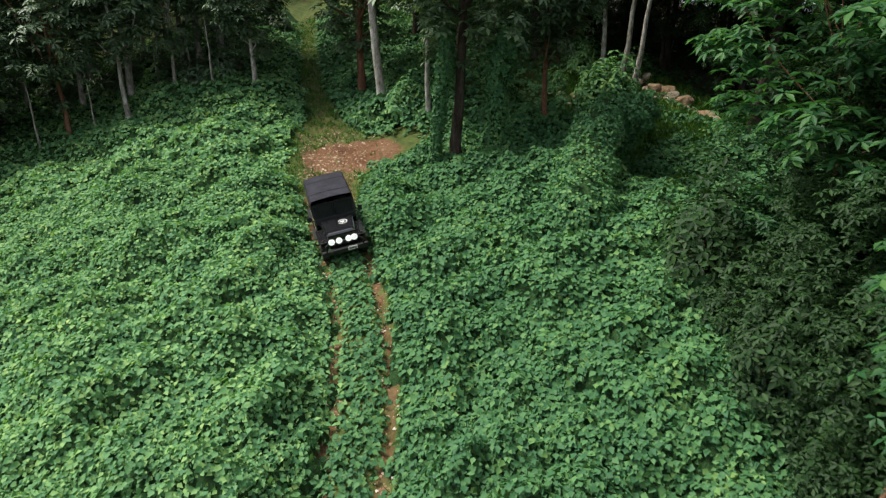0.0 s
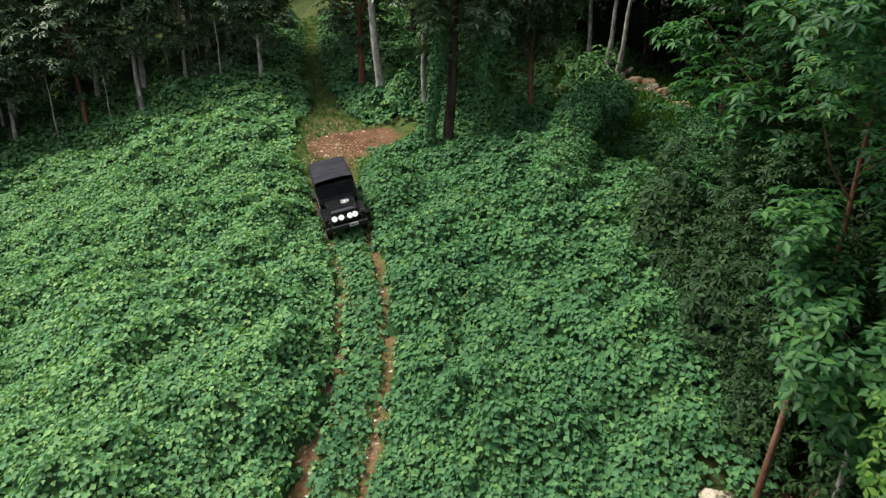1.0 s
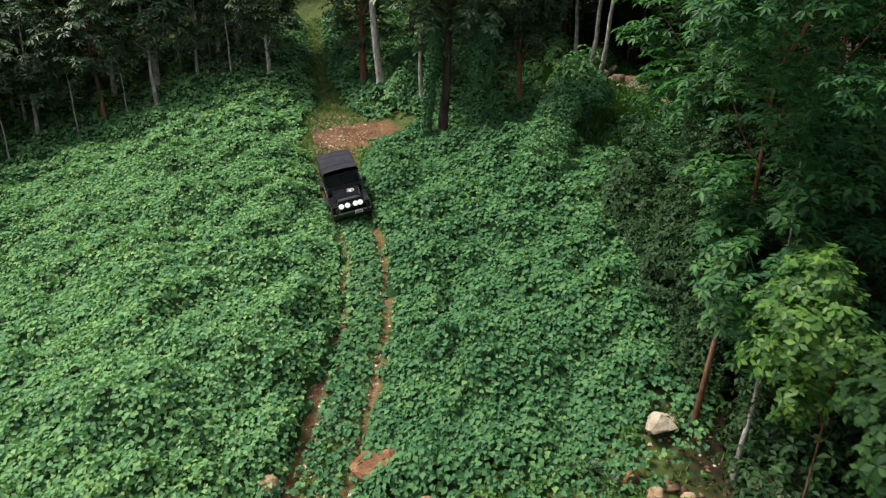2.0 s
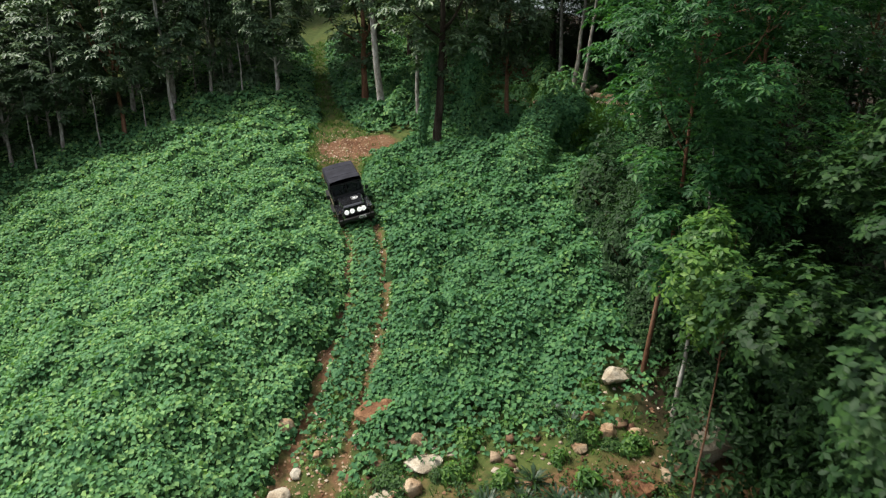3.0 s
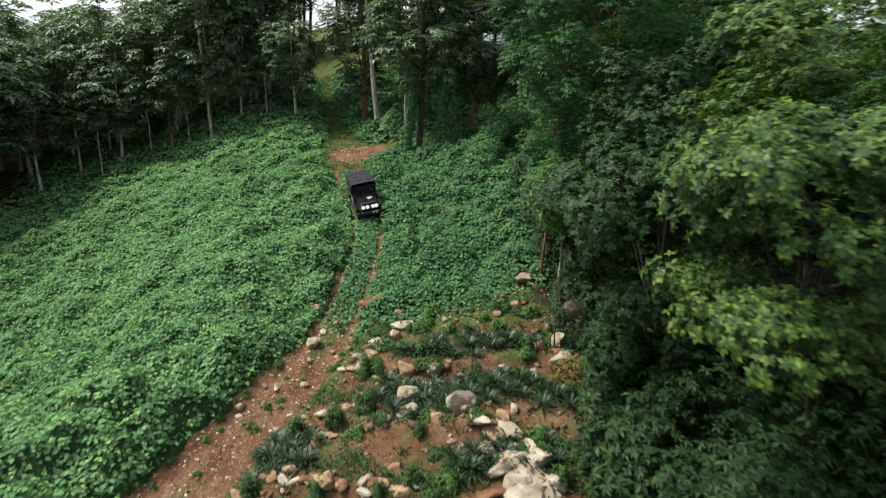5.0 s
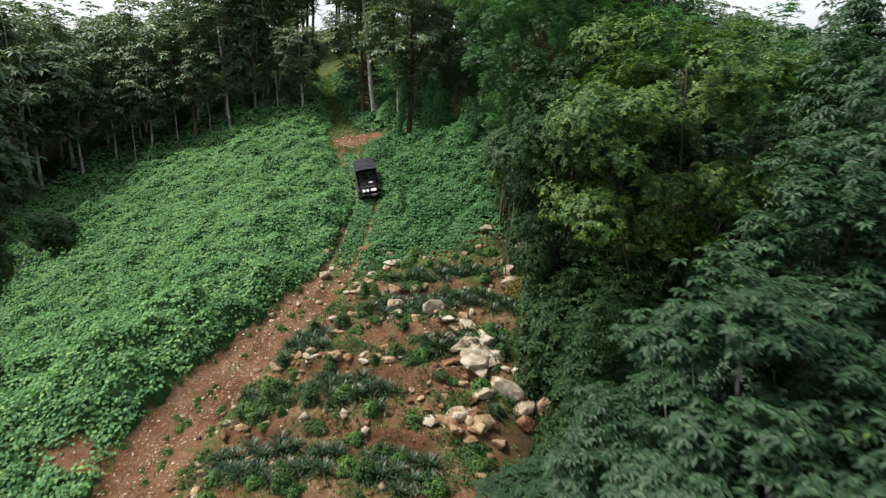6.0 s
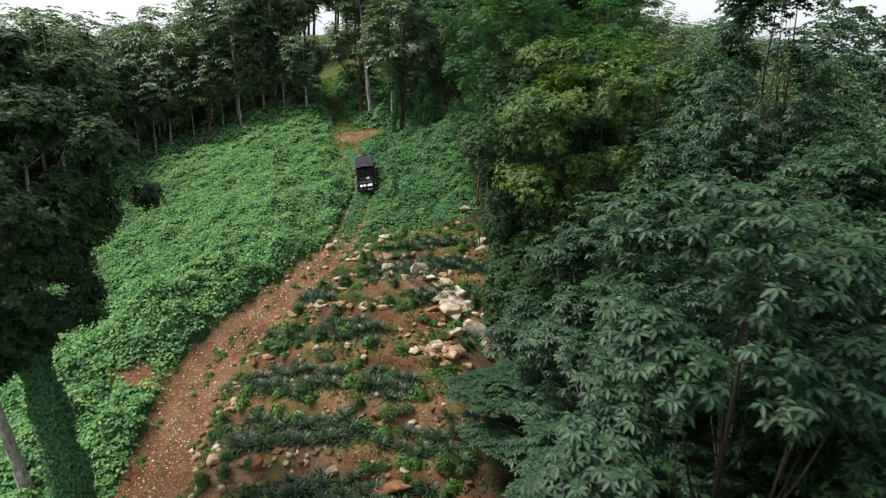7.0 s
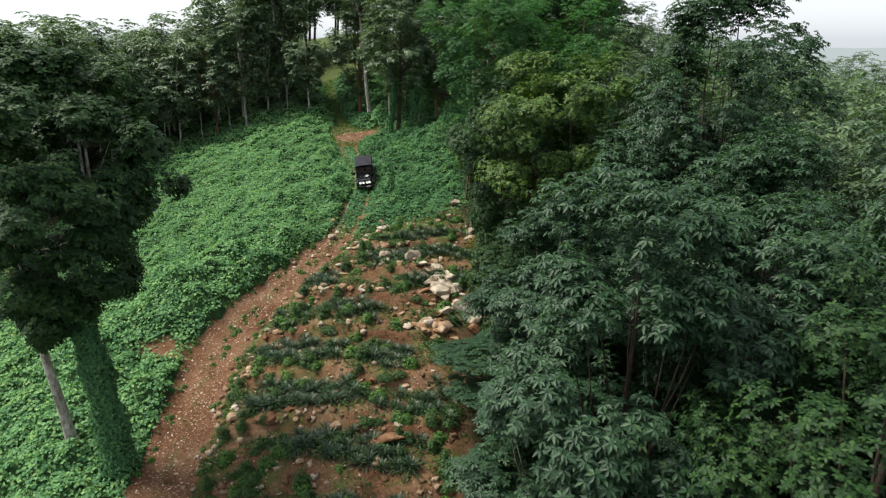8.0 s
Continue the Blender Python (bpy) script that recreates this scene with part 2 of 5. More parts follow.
M_ROCK = surface("pale_granite", (0.22, 0.16, 0.105), (0.40, 0.335, 0.25), (0.56, 0.50, 0.42), 1.6, 22, 0.85, 0.25, 0.7, 0.03)
M_ROCK_TAN = surface("earth_stained_stone", (0.18, 0.10, 0.055), (0.34, 0.225, 0.135), (0.47, 0.36, 0.25), 1.8, 20, 0.9, 0.2, 0.8, 0.03)
M_ROCK_RED = surface("red_laterite_stone", (0.10, 0.045, 0.025), (0.19, 0.095, 0.05), (0.30, 0.18, 0.10), 2.2, 20, 0.92, 0.15, 0.9, 0.03)


# ---- building tools ----
def fast(name, V, F):
    """A mesh from an array of places and an array of triangles."""
    me = bpy.data.meshes.new(name)
    V, F = np.asarray(V, dtype=np.float32), np.asarray(F, dtype=np.int32)
    me.vertices.add(len(V))
    me.vertices.foreach_set("co", V.ravel())
    k = F.shape[1]
    me.loops.add(F.size)
    me.loops.foreach_set("vertex_index", F.ravel())
    me.polygons.add(len(F))
    me.polygons.foreach_set("loop_start", np.arange(0, F.size, k, dtype=np.int32))
    me.update(calc_edges=True)
    return me


def shade(me):
    me.polygons.foreach_set("use_smooth", np.ones(len(me.polygons), dtype=bool))
    return me


def mesh_ob(name, me, material, parent=None, label="", kind=""):
    me.materials.append(material)
    ob = new(name, me)
    if parent:
        ob.parent = parent
    return tagged(ob, label=label, kind=kind)


def part(name, bm, material, parent, label=""):
    me = bpy.data.meshes.new(name)
    bm.normal_update()
    bm.to_mesh(me)
    bm.free()
    return mesh_ob(name, me, material, parent, label)


def unit(a):
    return a / np.maximum(np.linalg.norm(a, axis=-1, keepdims=True), 1e-6)


def blades(P, D, N, L, W, fold=0.12, droop=0.15, wide=0.42):
    """Leaf blades, folded along the rib: base P, way D, upper side N, length L, width W."""
    P, D, N = np.asarray(P), unit(np.asarray(D)), np.asarray(N)
    S = unit(np.cross(D, N))
    N = unit(np.cross(S, D))
    L, W = np.asarray(L)[:, None], np.asarray(W)[:, None]
    mid = P + D * L * wide
    V = np.stack([P, mid + S * W / 2 + N * W * fold, P + D * L - N * L * droop, mid - S * W / 2 + N * W * fold], 1).reshape(-1, 3)
    i = np.arange(len(P))[:, None] * 4
    F = np.concatenate([i + [0, 2, 1], i + [0, 3, 2]], 0)
    return V, F


def blades_long(P, D, N, L, W, bend=0.5):
    """Long arching strap leaves of three joints."""
    D = unit(D)
    S = unit(np.cross(D, N))
    L, W = np.asarray(L)[:, None], np.asarray(W)[:, None]
    down = np.array([0, 0, -1.0])
    a = P + D * L * 0.45 + down * L * bend * 0.08
    b = P + D * L * 0.8 + down * L * bend * 0.3
    c = P + D * L * 0.98 + down * L * bend * 0.62
    V = np.stack([P - S * W * .4, P + S * W * .4, a - S * W * .5, a + S * W * .5, b - S * W * .32, b + S * W * .32, c], 1).reshape(-1, 3)
    i = np.arange(len(P))[:, None] * 7
    F = np.concatenate([i + t for t in ([0, 1, 2], [1, 3, 2], [2, 3, 4], [3, 5, 4], [4, 5, 6])], 0)
    return V, F


def whorls(r, C, Up, n, length, width, spread=1.0, droop=0.35, hang=(-0.5, 0.15)):
    """n leaflets round each centre C, fanned about Up: palmate leaves."""
    k = len(C)
    Up = unit(Up)
    ref = unit(np.cross(Up, r.normal(size=(k, 3))))
    oth = np.cross(Up, ref)
    ang = (np.arange(n)[None] + r.uniform(-0.25, 0.25, (k, n))) * 6.283 / n
    D = ref[:, None] * np.cos(ang)[..., None] + oth[:, None] * np.sin(ang)[..., None]
    D = D * spread + Up[:, None] * r.uniform(*hang, (k, n))[..., None]
    P = np.repeat(C[:, None], n, 1) + D * 0.05 * length
    L = length * r.uniform(0.7, 1.15, (k, n))
    N = np.repeat(Up[:, None], n, 1)
    return blades(P.reshape(-1, 3), D.reshape(-1, 3), N.reshape(-1, 3), L.ravel(), (L * width / length).ravel(), 0.14, droop, 0.5)


def join(parts):
    Vs, Fs, o = [], [], 0
    for V, F in parts:
        Vs.append(V)
        Fs.append(F + o)
        o += len(V)
    return np.concatenate(Vs), np.concatenate(Fs)


def tube(points, radii, sides=7):
    """A tapered limb along points."""
    P = np.asarray(points, float)
    T = unit(np.gradient(P, axis=0))
    A = unit(np.cross(T, np.array([0.31, 0.95, 0.05])))
    B = np.cross(T, A)
    a = np.arange(sides) * 6.2832 / sides
    ring = np.cos(a)[None, :, None] * A[:, None] + np.sin(a)[None, :, None] * B[:, None]
    V = (P[:, None] + ring * np.asarray(radii)[:, None, None]).reshape(-1, 3)
    F = []
    for i in range(len(P) - 1):
        for j in range(sides):
            p, q = i * sides + j, i * sides + (j + 1) % sides
            F += [[p, q, q + sides], [p, q + sides, p + sides]]
    V = np.concatenate([V, P[-1:]])
    F += [[(len(P) - 1) * sides + j, (len(P) - 1) * sides + (j + 1) % sides, len(V) - 1] for j in range(sides)]
    return V, np.array(F)


def empty(name, m, label, category, group="", kind=""):
    ob = new(name)
    ob.empty_display_size = 0.2
    ob.matrix_basis = m
    return tagged(ob, label, category, group, kind)


def make_tree(name, seed, height, bole, crown_r, bark, leaf, label, category, girth=0.2, lean=(0, 0), style="whorl", clumps=60,
              per=40, length=0.3, width=0.11, clump_r=0.9, bottom=None, flat=1.0, group="", limbs=7, leaflets=6, wander=0.25, boughs=0, reach=(0.0, 0.0)):
    """A tree at the origin: a bending tapered trunk with limbs, and a crown of leaf clumps carried by those limbs."""
    r = np.random.RandomState(seed)
    top = height - crown_r * 0.35
    h = np.linspace(-0.5, top, 11)
    w = np.cumsum(r.normal(size=(11, 2)) * wander * height / 60, 0)
    w -= w[0]
    spine = np.stack([lean[0] * (h / height) + w[:, 0], lean[1] * (h / height) + w[:, 1], h], 1)
    rad = girth * (1 - 0.86 * np.clip(h / top, 0, 1) ** 0.9) + girth * 0.35 * np.exp(-np.clip(h, 0, None) / 0.5)
    wood = [tube(spine, rad, 8)]
    b0 = bole if bottom is None else bottom
    mid = np.array([np.interp((bole + height) / 2, h, spine[:, 0]), np.interp((bole + height) / 2, h, spine[:, 1]), (b0 + height) / 2])
    half = (height - b0) / 2
    C, k = [], 0
    while len(C) < clumps and k < clumps * 30:
        k += 1
        v = r.normal(size=3)
        v /= np.linalg.norm(v)
        rr = r.uniform(0.35, 1.0) ** 0.45
        p = v * rr
        if p[2] < -0.3 and r.rand() < 0.35:
            continue
        shape = 1.0 - 0.25 * max(0, -p[2])
        lobe = 1 + 0.20 * math.sin(3 * math.atan2(p[1], p[0]) + seed) * (1 - abs(p[2])) + 0.12 * math.sin(5 * p[2] + seed * 1.7)
        q = mid + np.array([p[0] * crown_r * shape * lobe, p[1] * crown_r * shape * lobe, p[2] * half * flat])
        if q[2] > b0 - 0.2:
            C.append(q)
    C = np.array(C)
    if boughs:
        # gather the clumps into layered sprays at the ends of the boughs
        tips = C[:boughs]
        own = np.argmin(((C[:, None] - tips[None]) ** 2).sum(-1), 1)
        C = tips[own] + (C - tips[own]) * np.array([0.72, 0.72, 0.42]) + (tips[own] - mid) * r.uniform(-0.05, 0.16, boughs)[own][:, None]
    # a crown that hangs out to one side
    C = C + np.array([reach[0], reach[1], 0])
    for i in range(limbs):
        t = C[(i * 7) % len(C)]
        z0 = np.clip(bole + (t[2] - bole) * r.uniform(0.15, 0.55) - 0.4, 0.4 * bole, top * 0.95)
        s = np.array([np.interp(z0, h, spine[:, 0]), np.interp(z0, h, spine[:, 1]), z0])
        u = np.linspace(0, 1, 5)[:, None]
        path = s + (t - s) * u + np.array([0, 0, 1.0]) * np.sin(u * 3.14) * -0.12 * np.linalg.norm(t - s) + r.normal(size=(5, 3)) * 0.08 * np.sin(u * 3.14)
        g = np.interp(z0, h, rad)
        wood.append(tube(path, g * np.array([0.62, 0.45, 0.32, 0.2, 0.08]), 5))
    cen = np.repeat(C, per, 0)
    out = r.normal(size=cen.shape)
    out = unit(out) * (r.uniform(0.2, 1, (len(cen), 1)) ** 0.5)
    size = np.repeat(r.uniform(0.65, 1.3, len(C)), per)[:, None]
    P = cen + out * clump_r * size * np.array([1, 1, 0.72])
    Up = unit(out * 0.9 + np.array([0, 0, 0.9]) + unit(P - mid) * 0.5)
    if style == "whorl":
        V, F = whorls(r, P, unit(out * 0.45 + unit(P - mid) * 0.3 + np.array([0, 0, 1.2])), leaflets, length, width, 1.0, 0.14, (-0.3, 0.1))
    elif style == "rosette":
        V, F = whorls(r, P, Up, leaflets, length, width, 0.75, -0.05)
    else:
        D = unit(np.cross(Up, r.normal(size=P.shape))) + out * 0.5 + np.array([0, 0, -0.35])
        L = length * r.uniform(0.7, 1.2, len(P))
        V, F = blades(P, D, Up, L, L * width / length, 0.12, 0.2)
    tree = empty(name, Matrix(), label, category, group)
    Vt, Ft = join(wood)
    mesh_ob("trunk", shade(fast("trunk", Vt, Ft)), bark, tree)
    mesh_ob("crown", fast("crown", V, F), leaf, tree)
    return tree


def soil(x, y):
    return float(soil_z(np.array([x]), np.array([y]))[0])


def stand(x, y, turn=0.0, size=1.0, tall=None, sink=0.05):
    return Matrix.LocRotScale((x, y, soil(x, y) - sink), Euler((0, 0, turn)), (size, size, tall or size))


# ---- ground: one sheet out to the horizon ----
def spaced(lo, hi, step, out, grow=1.35):
    core = list(np.arange(lo, hi + 1e-6, step))
    up, s = [hi], step
    while up[-1] < out:
        s *= grow
        up.append(up[-1] + s)
    dn, s = [lo], step
    while dn[-1] > -out:
        s *= grow
        dn.append(dn[-1] - s)
    return np.array(dn[:0:-1] + core + up[1:])


def grid_mesh(name, xs, ys, fn, keep=None):
    X, Y = np.meshgrid(xs, ys)
    Z = fn(X, Y)
    V = np.stack([X, Y, Z], -1).reshape(-1, 3)
    w = len(xs)
    i, j = np.meshgrid(np.arange(w - 1), np.arange(len(ys) - 1))
    a = (j * w + i).ravel()
    F = np.stack([a, a + 1, a + 1 + w, a + w], 1)
    if keep is not None:
        F = F[keep(X, Y).reshape(-1)[F].max(1) > 0]
        used = np.unique(F)
        back = np.zeros(len(V), int)
        back[used] = np.arange(len(used))
        V, F = V[used], back[F]
    return shade(fast(name, V, F)), V


def far_land(x, y):
    z = soil_z(x, y)
    return np.where(np.hypot(x, y) > 250, np.minimum(z, -30) * 1.0 - 30 * smooth(250, 600, np.hypot(x, y)), z)


def build_ground():
    xs, ys = spaced(-14, 14, 0.22, 4200), spaced(-24, 40, 0.22, 4200)
    me, V = grid_mesh("ground", xs, ys, far_land)
    x, y = V[:, 0], V[:, 1]
    d = x - track_x(y)
    h = track_half(y)
    rut = 0.6 * np.exp(-((np.abs(d) - 0.75) / 0.2) ** 2)
    lower = smooth(9, 3, y)
    road = np.maximum(smooth(h + 0.25, h - 0.2, np.abs(d)) * lower, rut * smooth(30, 26, y))
    road = np.maximum(road, 0.5 * smooth(1.5, 0.8, np.abs(d)) * smooth(22, 25, y) * smooth(33, 31, y))
    road = np.maximum(road, smooth(1.2, 0.6, np.hypot((d - 0.9) / 2.6, (y - 32.4) / 2.3)))
    road = np.maximum(road, 0.28 * smooth(h, h * 0.5, np.abs(d)) * smooth(33, 36, y))
    terr = smooth(1.2, 2.2, d) * smooth(17, 13, d) * smooth(8, 4, y) * (0.62 + 0.30 * waves(x, y, 31, 2.6))
    bare = np.exp(-((x + 11.2) / 1.8) ** 2 - ((y + 8.3) / 1.0) ** 2) * 0.8
    cut = 1.3 * np.exp(-((x - 9.35 - 0.5 * (40 - y)) / 1.3) ** 2) * smooth(32, 34, y) * smooth(47, 43, y)
    verge = 0.5 * np.exp(-((d + h) / 0.35) ** 2) * smooth(26, 20, y)
    dirt = np.clip(np.maximum.reduce([road, terr, bare, cut, verge]), 0, 1)
    worn = 1 - 0.5 * np.exp(-(d / 0.38) ** 2) * smooth(-0.2, 0.5, waves(x, y, 33, 3.0))
    dirt = np.where((np.abs(d) < 1.2) & (y < 24), dirt * worn, dirt)
    # Mask under the trees: litter together with the painted shade.
    litter_shade = np.maximum(smooth(8.0, 9.6, d) * smooth(24, 19, y) * smooth(5, 8, y), smooth(12.5, 15.5, d) * smooth(10, 6, y))
    litter_shade = np.maximum(litter_shade, np.maximum(smooth(20, 28, d), smooth(23, 30, -d))) * (1 - np.clip(cut, 0, 1))
    lt = me.attributes.new("litter_shade", "FLOAT", "POINT")
    lt.data.foreach_set("value", np.clip(litter_shade, 0, 1).astype(np.float32))
    at = me.attributes.new("dirt", "FLOAT", "POINT")
    at.data.foreach_set("value", dirt.astype(np.float32))
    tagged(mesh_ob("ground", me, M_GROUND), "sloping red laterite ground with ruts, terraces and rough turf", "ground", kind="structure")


build_ground()


# ---- distance: pale wooded ridges with haze painted in as glow ----
def build_ridge(dist, low, high, seed, colour, span):
    r = np.random.RandomState(seed)
    a = np.linspace(-span, span, 160)
    top = low + (high - low) * (0.5 + 0.5 * waves(a * 40, a * 0, seed, 22))
    x, y = np.sin(a) * dist, np.cos(a) * dist
    V = np.concatenate([np.stack([x, y, top], 1), np.stack([x * 0.93, y * 0.93, top * 0 - 160], 1), np.stack([x * 1.07, y * 1.07, top * 0 - 160], 1)])
    n = len(a)
    i = np.arange(n - 1)
    F = np.concatenate([np.stack([i, i + 1, i + 1 + n, i + n], 1), np.stack([i, i + 2 * n, i + 1 + 2 * n, i + 1], 1)])
    m, nd, l, b = blank("painted_haze", 1.0, 0.0)
    # Haze is painted as a pale glow of the ridge's own surface.
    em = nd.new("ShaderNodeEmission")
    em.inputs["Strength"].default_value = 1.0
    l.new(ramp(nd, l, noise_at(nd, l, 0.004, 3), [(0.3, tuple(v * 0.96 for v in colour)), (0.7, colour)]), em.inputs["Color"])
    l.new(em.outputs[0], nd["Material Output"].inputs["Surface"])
    tagged(mesh_ob("backdrop", fast("ridge", V, F), m), "far ridge with pale haziness painted on as glow", "hills", kind="structure")


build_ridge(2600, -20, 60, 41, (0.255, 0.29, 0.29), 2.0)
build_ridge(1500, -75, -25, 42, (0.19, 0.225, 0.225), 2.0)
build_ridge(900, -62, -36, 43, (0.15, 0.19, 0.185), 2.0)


# ---- creepers over the hillside ----
def build_creepers():
    # Dark sheet below the leaves: stems plus the shade in the gaps, as colour.
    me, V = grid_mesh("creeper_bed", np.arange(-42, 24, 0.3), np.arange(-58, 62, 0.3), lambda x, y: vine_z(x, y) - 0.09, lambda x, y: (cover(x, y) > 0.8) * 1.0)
    bed = tagged(mesh_ob("creeper_mat", me, M_UNDER), "dark mat of creeper stems and painted shade under leaves", "creeper", kind="stuff")
    r = np.random.RandomState(5)
    for lo, hi, dens, size in ((-58, -22, 26, 0.23), (-22, 3, 72, 0.17), (3, 14, 140, 0.138), (14, 30, 112, 0.15), (30, 60, 40, 0.22)):
        n = int(62 * (hi - lo) * dens)
        x, y = r.uniform(-40, 22, n), r.uniform(lo, hi, n)
        d = x - track_x(y)
        thin = np.where(d < -20, 0.5, 1.0)
        ok = r.uniform(0.12, 0.9, n) < cover(x, y) * thin
        x, y = x[ok], y[ok]
        e = 0.10
        z = vine_z(x, y)
        gx, gy = (vine_z(x + e, y) - z) / e, (vine_z(x, y + e) - z) / e
        Up = unit(np.stack([-gx, -gy, np.ones_like(gx)], 1) + r.normal(size=(len(x), 3)) * 0.18)
        lift = r.uniform(-0.03, 0.11, len(x))
        k = 2
        Up = np.repeat(Up, k, 0) + r.normal(size=(len(x) * k, 3)) * 0.30
        C = np.repeat(np.stack([x, y, z + lift], 1), k, 0) + r.normal(size=(len(x) * k, 3)) * np.array([0.07, 0.07, 0.015])
        D = r.normal(size=C.shape) * np.array([1, 1, 0.15]) + np.array([-0.25, -0.75, -0.22])
        L = size * r.uniform(0.65, 1.4, len(C))
        W = L * r.uniform(0.72, 0.95, len(C))
        # East leaves are larger, and shade from the wood is in their green.
        east = C[:, 0] > track_x(C[:, 1]) - 0.9 + r.normal(size=len(C)) * 0.4
        for side, leaf, grow, label in ((~east, M_VINE, 1.0, "dense carpet of creeper leaves in sunlit yellow-green colour"), (east, M_VINE_SHADED, 1.14, "dense carpet of large creeper leaves coloured as in shade")):
            V, F = blades(C[side], D[side], Up[side], L[side] * grow, W[side] * grow, 0.10, 0.16, 0.38)
            tagged(mesh_ob("creeper_leaves", fast("creeper_leaves", V, F), leaf), label, "creeper", kind="stuff")


build_creepers()


# ---- trees ----
def plant(proto, spots, seed=1, lo=0.85, hi=1.15):
    """Copies of a tree on the ground at the spots."""
    r = random.Random(seed)
    for s in spots:
        k = s[2] if len(s) > 2 else r.uniform(lo, hi)
        copy_thing(proto, stand(s[0], s[1], r.uniform(0, 6.28), k, k * r.uniform(0.94, 1.08)))


def place(proto, x, y, turn=0.0, size=1.0):
    proto.matrix_basis = stand(x, y, turn, size)
    return proto


slender = dict(style="whorl", clumps=52, per=11, length=0.48, width=0.19, clump_r=0.95, leaflets=6, bottom=2.2, group="plantation trees")
RUB = [make_tree("rubber_tree", 101 + i, h, b, cr, M_BARK_PALE if i != 1 else M_BARK_RED, M_RUBBER,
                 "slender plantation tree with pale trunk and dark crown", "tree", girth=g, lean=ln, **slender)
       for i, (h, b, cr, g, ln) in enumerate([(12.5, 3.0, 2.9, 0.15, (0.6, 0.2)), (13, 2.6, 3.2, 0.17, (-0.5, 0.3)), (11.5, 2.6, 2.8, 0.13, (0.2, -0.4)), (14, 3.6, 3.0, 0.16, (-0.8, 0.0))])]
row = [(-26.8, 40.4), (-22.2, 40.7), (-30.2, 39.7), (-18.5, 40.8), (-16.4, 43.0), (-28.9, 43.0), (-32.4, 36.7)]
thin = [(-24.0, 40.5), (-20.6, 40.7), (-13.8, 42.1), (-18.1, 44.9), (-15.5, 43.7), (-27.6, 38.2)]
place(RUB[0], *row[0]), place(RUB[1], *row[1]), place(RUB[2], *row[2]), place(RUB[3], *row[3])
plant(RUB[0], row[4:5]), plant(RUB[2], row[5:6]), plant(RUB[3], row[6:7])
rr = random.Random(7)
fill = []
FARRUB = [make_tree("rubber_tree", 111 + i, h, 3.0, 3.1, M_BARK_PALE, M_RUBBER, "slender plantation tree with pale trunk and dark crown", "tree", girth=0.15, style="whorl", clumps=40, per=8, length=0.6, width=0.27, clump_r=1.0, leaflets=5, bottom=2.4, limbs=5, group="plantation trees") for i, h in enumerate((13, 12.3))]
for gx in np.arange(-64, -13, 4.5):
    for gy in np.arange(44, 92, 4.6):
        x, y = gx + rr.uniform(-1.2, 1.2), gy + rr.uniform(-1.2, 1.2)
        if x < track_x(np.array([y]))[0] - 3.0 and (x < -20 or y < 52 or y > 74):
            fill.append((x, y))
for gx in np.arange(-58, -32, 4.6):
    for gy in np.arange(2, 44, 4.8):
        if gx < -33 - 0.10 * (40 - gy):
            fill.append((gx + rr.uniform(-1.2, 1.2), gy + rr.uniform(-1.2, 1.2)))
for i in range(2):
    sized = []
    for x, y in fill[i::2]:
        top = float(np.interp(x, [-60, -45, -28, -18], [11.5, 13.0, 15.5, 25.0])) * rr.uniform(0.93, 1.05)
        sized.append((x, y, float(np.clip((top - soil(x, y)) / 13, 0.55, 1.35))))
    place(FARRUB[i], sized[0][0], sized[0][1], 0.3, sized[0][2])
    plant(FARRUB[i], sized[1:], 20 + i)
SAPLING = make_tree("sapling", 131, 7.5, 4.6, 1.3, M_BARK_PALE, M_RUBBER, "thin pale young trunk with a small crown", "tree", girth=0.07, style="whorl", clumps=16, per=14, length=0.4, width=0.14, clump_r=0.6, group="saplings", limbs=4)
place(SAPLING, *thin[0])
plant(SAPLING, thin[1:], 31, 0.8, 1.1)

# middle: tall trees beyond the parking patch
place(make_tree("tall_pale_tree", 141, 21, 11, 4.2, M_BARK_PALE, M_RUBBER, "tall tree with mottled white curved trunk", "tree", girth=0.27, lean=(-1.3, 0.6), style="whorl", clumps=90, per=18, length=0.42, width=0.16, clump_r=1.0, wander=0.35), -3.2, 37.2)
place(make_tree("dark_round_tree", 142, 13, 2.6, 3.3, M_BARK_RED, M_RUBBER, "dense dark tree with short reddish trunk", "tree", girth=0.26, clumps=80, per=22, length=0.4, width=0.17, clump_r=0.95), -4.7, 40.3)
place(make_tree("vine_wrapped_tree", 143, 16, 5.5, 3.6, M_BARK_DARK, M_RUBBER, "dark trunk wrapped in climbing creepers", "tree", girth=0.26, lean=(0.9, 0.5), clumps=80, per=18, length=0.4, width=0.17, clump_r=1.0, bottom=4.0), 0.62, 28.5)
place(make_tree("dark_roadside_tree", 144, 9.5, 2.2, 2.6, M_BARK_PALE, M_RUBBER, "dark bushy tree beside the upper track", "tree", girth=0.17, clumps=60, per=22, length=0.36, width=0.15, clump_r=0.8), -10.95, 40.9)
place(make_tree("orange_trunk_tree", 145, 11, 2.8, 2.3, M_BARK_RED, M_RUBBER, "slim tree with orange-brown trunk", "tree", girth=0.15, clumps=55, per=18, length=0.36, width=0.15, clump_r=0.8), 4.5, 30.9)
grove = make_tree("grove_tree", 146, 15, 5.2, 3.4, M_BARK_PALE, M_RUBBER, "tall leaning tree with pale bare trunk", "tree", girth=0.16, lean=(1.5, 0.3), clumps=70, per=16, length=0.42, width=0.16, clump_r=1.0, group="grove trees")
place(grove, 9.5, 37.6)
